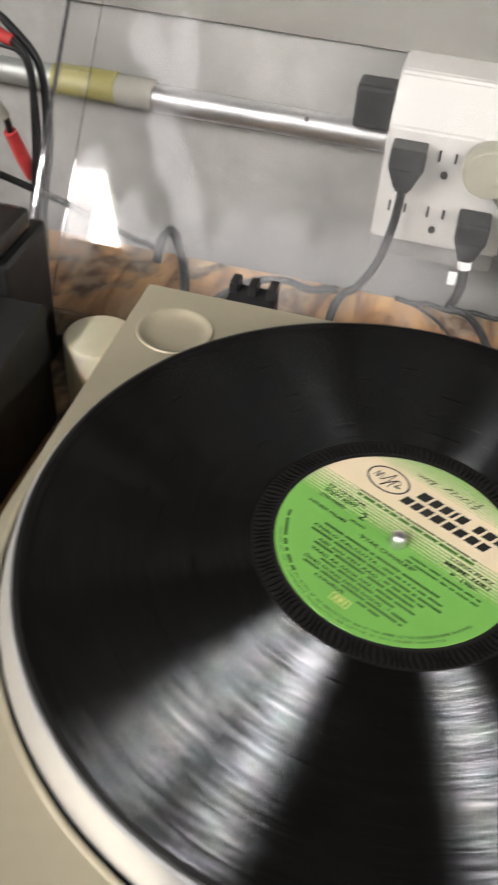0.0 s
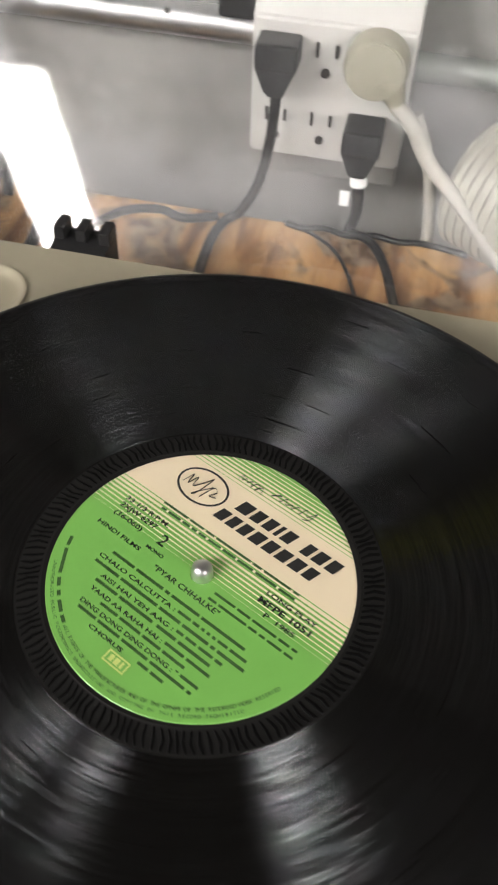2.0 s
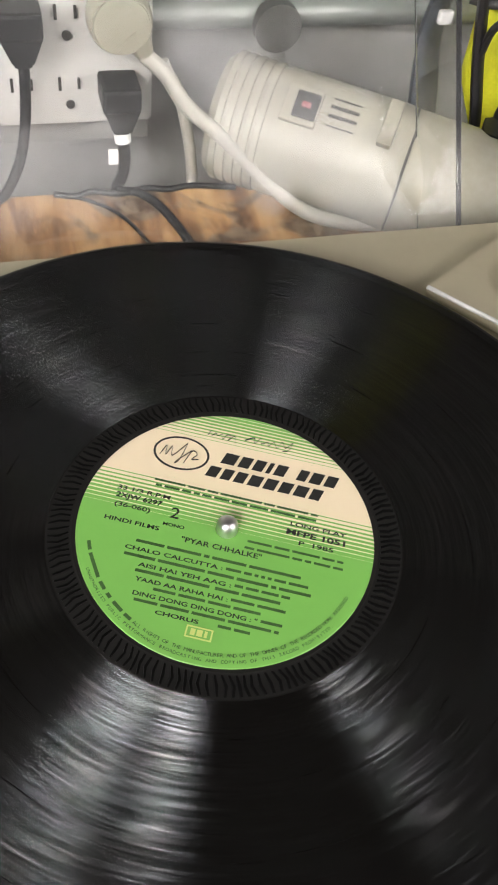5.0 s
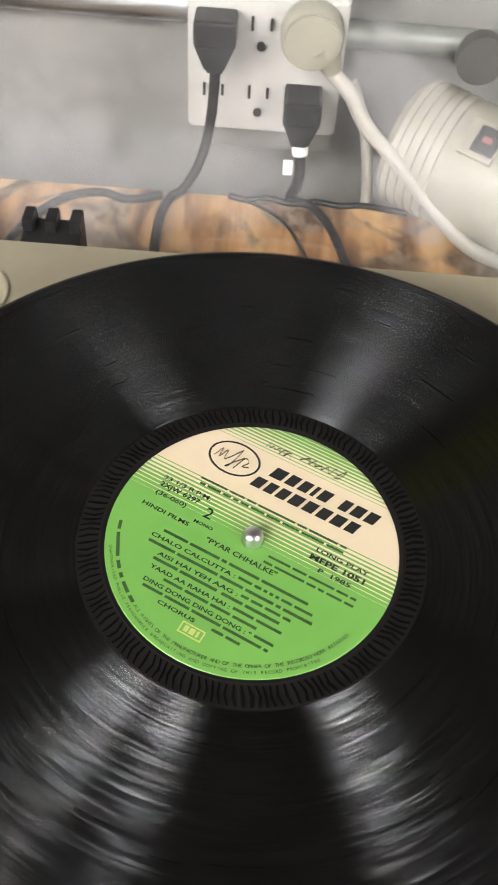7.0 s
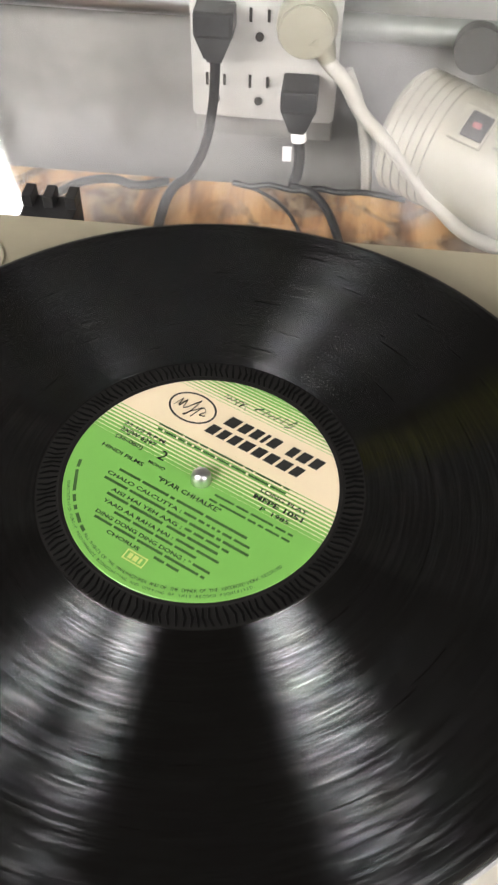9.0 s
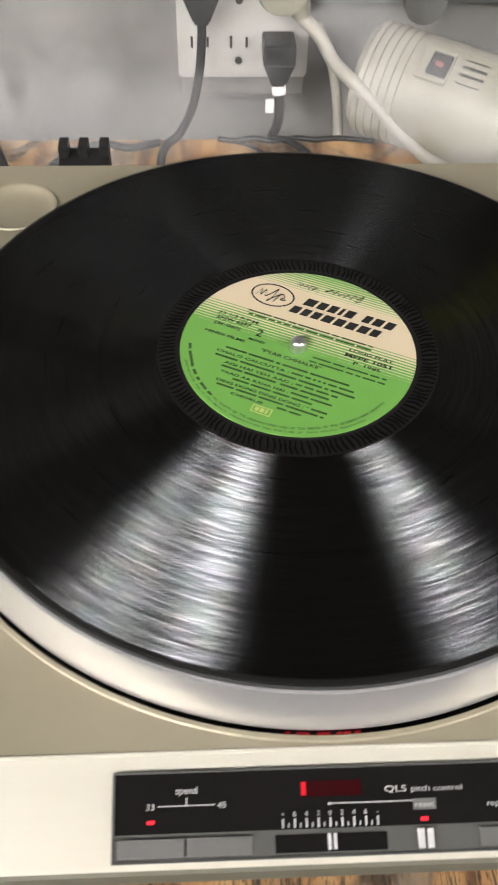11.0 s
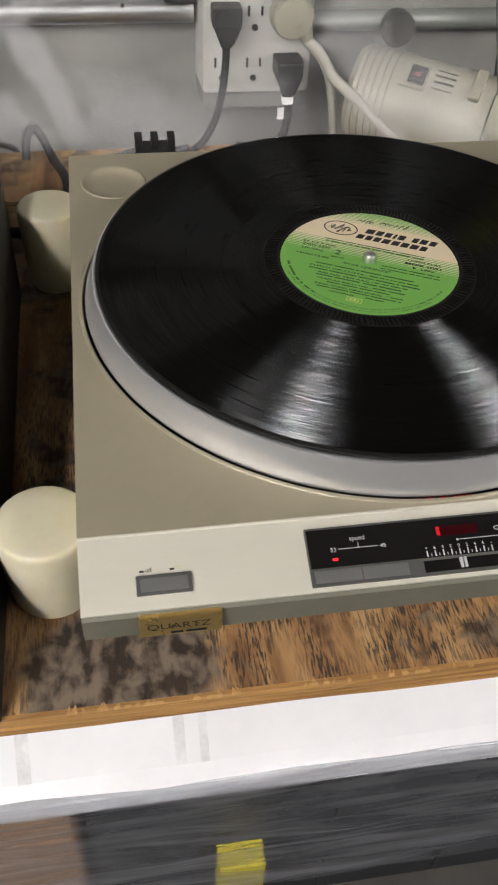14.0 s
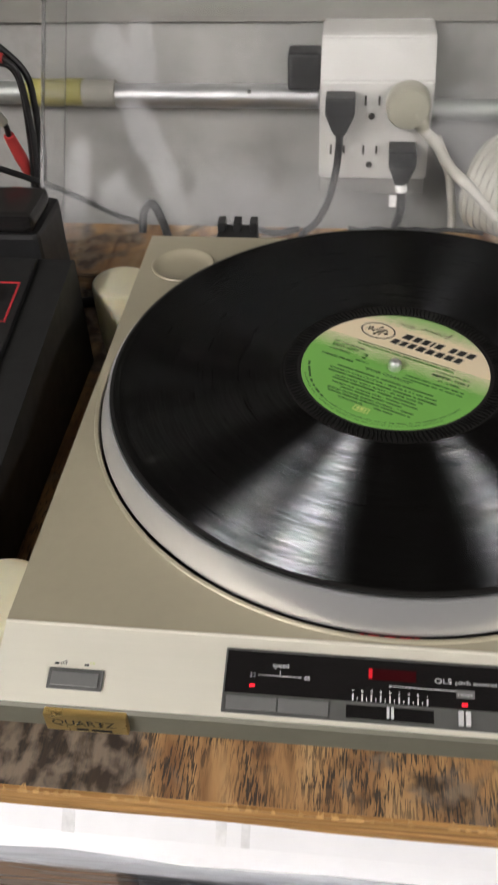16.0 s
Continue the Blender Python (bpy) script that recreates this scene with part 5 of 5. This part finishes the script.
# ---- below the worktop ----
under = thing("white_panel", (0, -0.05, -1.0), "white glossy sloping panel under the worktop", "panel")
lidp = bmesh.new()
prof_ = [(0.150, -0.312), (-0.0440, -0.506), (-0.0530, -0.5130), (-0.0580, -0.5180), (-0.0600, -0.5230), (-0.0600, -0.545), (-0.045, -0.545), (0.150, -0.345)]
ends_ = [[lidp.verts.new((x, y, z)) for y, z in prof_] for x in (-0.95, 0.95)]
lidp.faces.new(ends_[0]), lidp.faces.new(ends_[1])
for i in range(len(prof_)):
    lidp.faces.new((ends_[0][i], ends_[0][(i + 1) % len(prof_)], ends_[1][(i + 1) % len(prof_)], ends_[1][i]))
part("panel", lidp, FLOORWHITE, under)
part("leg", box((-0.93, 0.10, -1.0), (-0.88, 0.14, -0.37)), CARD, under)
part("leg", box((0.88, 0.10, -1.0), (0.93, 0.14, -0.37)), CARD, under)
sheet = bmesh.new()
NX, NZ = 150, 36
gv = [[sheet.verts.new((-0.95 + 1.9 * i / NX, -0.064 + 0.004 * noise.noise((i * 0.10, j * 0.35, 1.0)) + 0.0015 * noise.noise((i * 0.2 + j * 0.4, j * 0.8, 5.0)),
                        -0.50 - (0.30 + 0.025 * noise.noise((i * 0.12, 0, 9))) * j / NZ)) for i in range(NX + 1)] for j in range(NZ + 1)]
for j in range(NZ):
    for i in range(NX):
        sheet.faces.new((gv[j + 1][i], gv[j + 1][i + 1], gv[j][i + 1], gv[j][i]))
film_ = part("plastic_sheet", sheet, FILM, None, "crinkled clear plastic sheet hanging below the white panel", smooth=True, category="sheet", origin=(0, -0.064, -0.5))
film_.visible_shadow = False
cb = thing("card_box", (-0.39, 0.06, -1.0), "brown cardboard box stored under the worktop", "box")
part("carton", box((-0.52, -0.035, -1.0), (-0.228, 0.20, -0.60), 0.003), CARD, cb)
yb = thing("yellow_box", (-0.048, -0.04, -1.0), "bright yellow card box stored under the worktop", "box")
part("carton", box((-0.078, -0.052, -1.0), (-0.024, -0.022, -0.776), 0.002), YELLOWBOX, yb)
part("flap", box((-0.077, -0.051, -0.7758), (-0.025, -0.023, -0.7742), 0.0005), YELLOWBOX, yb)
# dark ribbed block added as backdrop for the dim space under the worktop
crate = thing("storage_crate", (0.2, 0.1, -1.0), "dark slate block added as a backdrop under the worktop", "crate")
part("bin", box((-0.218, -0.018, -1.0), (0.62, 0.25, -0.545), 0.006), material("backdrop_slate", (0.022, 0.025, 0.03), 0.5, vary=0.2, scale=14), crate)
for k in range(5):
    part("rib", box((-0.10 + 0.16 * k, -0.022, -0.98), (-0.085 + 0.16 * k, -0.0175, -0.56), 0.001), crate.children[0].data.materials[0], crate)
DULLTAPE = material("dull_tape", (0.80, 0.80, 0.81), 0.5)
TAPE = Matrix.Translation((0, -0.044, -0.506)) @ Matrix.Rotation(radians(45), 4, "X")
for x0, wide in ((-0.121, 0.010), (-0.098, 0.008), (-0.262, 0.012)):
    part("tape_strip", moved(box((x0, 0.0, 0.0004), (x0 + wide, 0.26, 0.0010)), TAPE), DULLTAPE, under, "strip of dull clear tape")
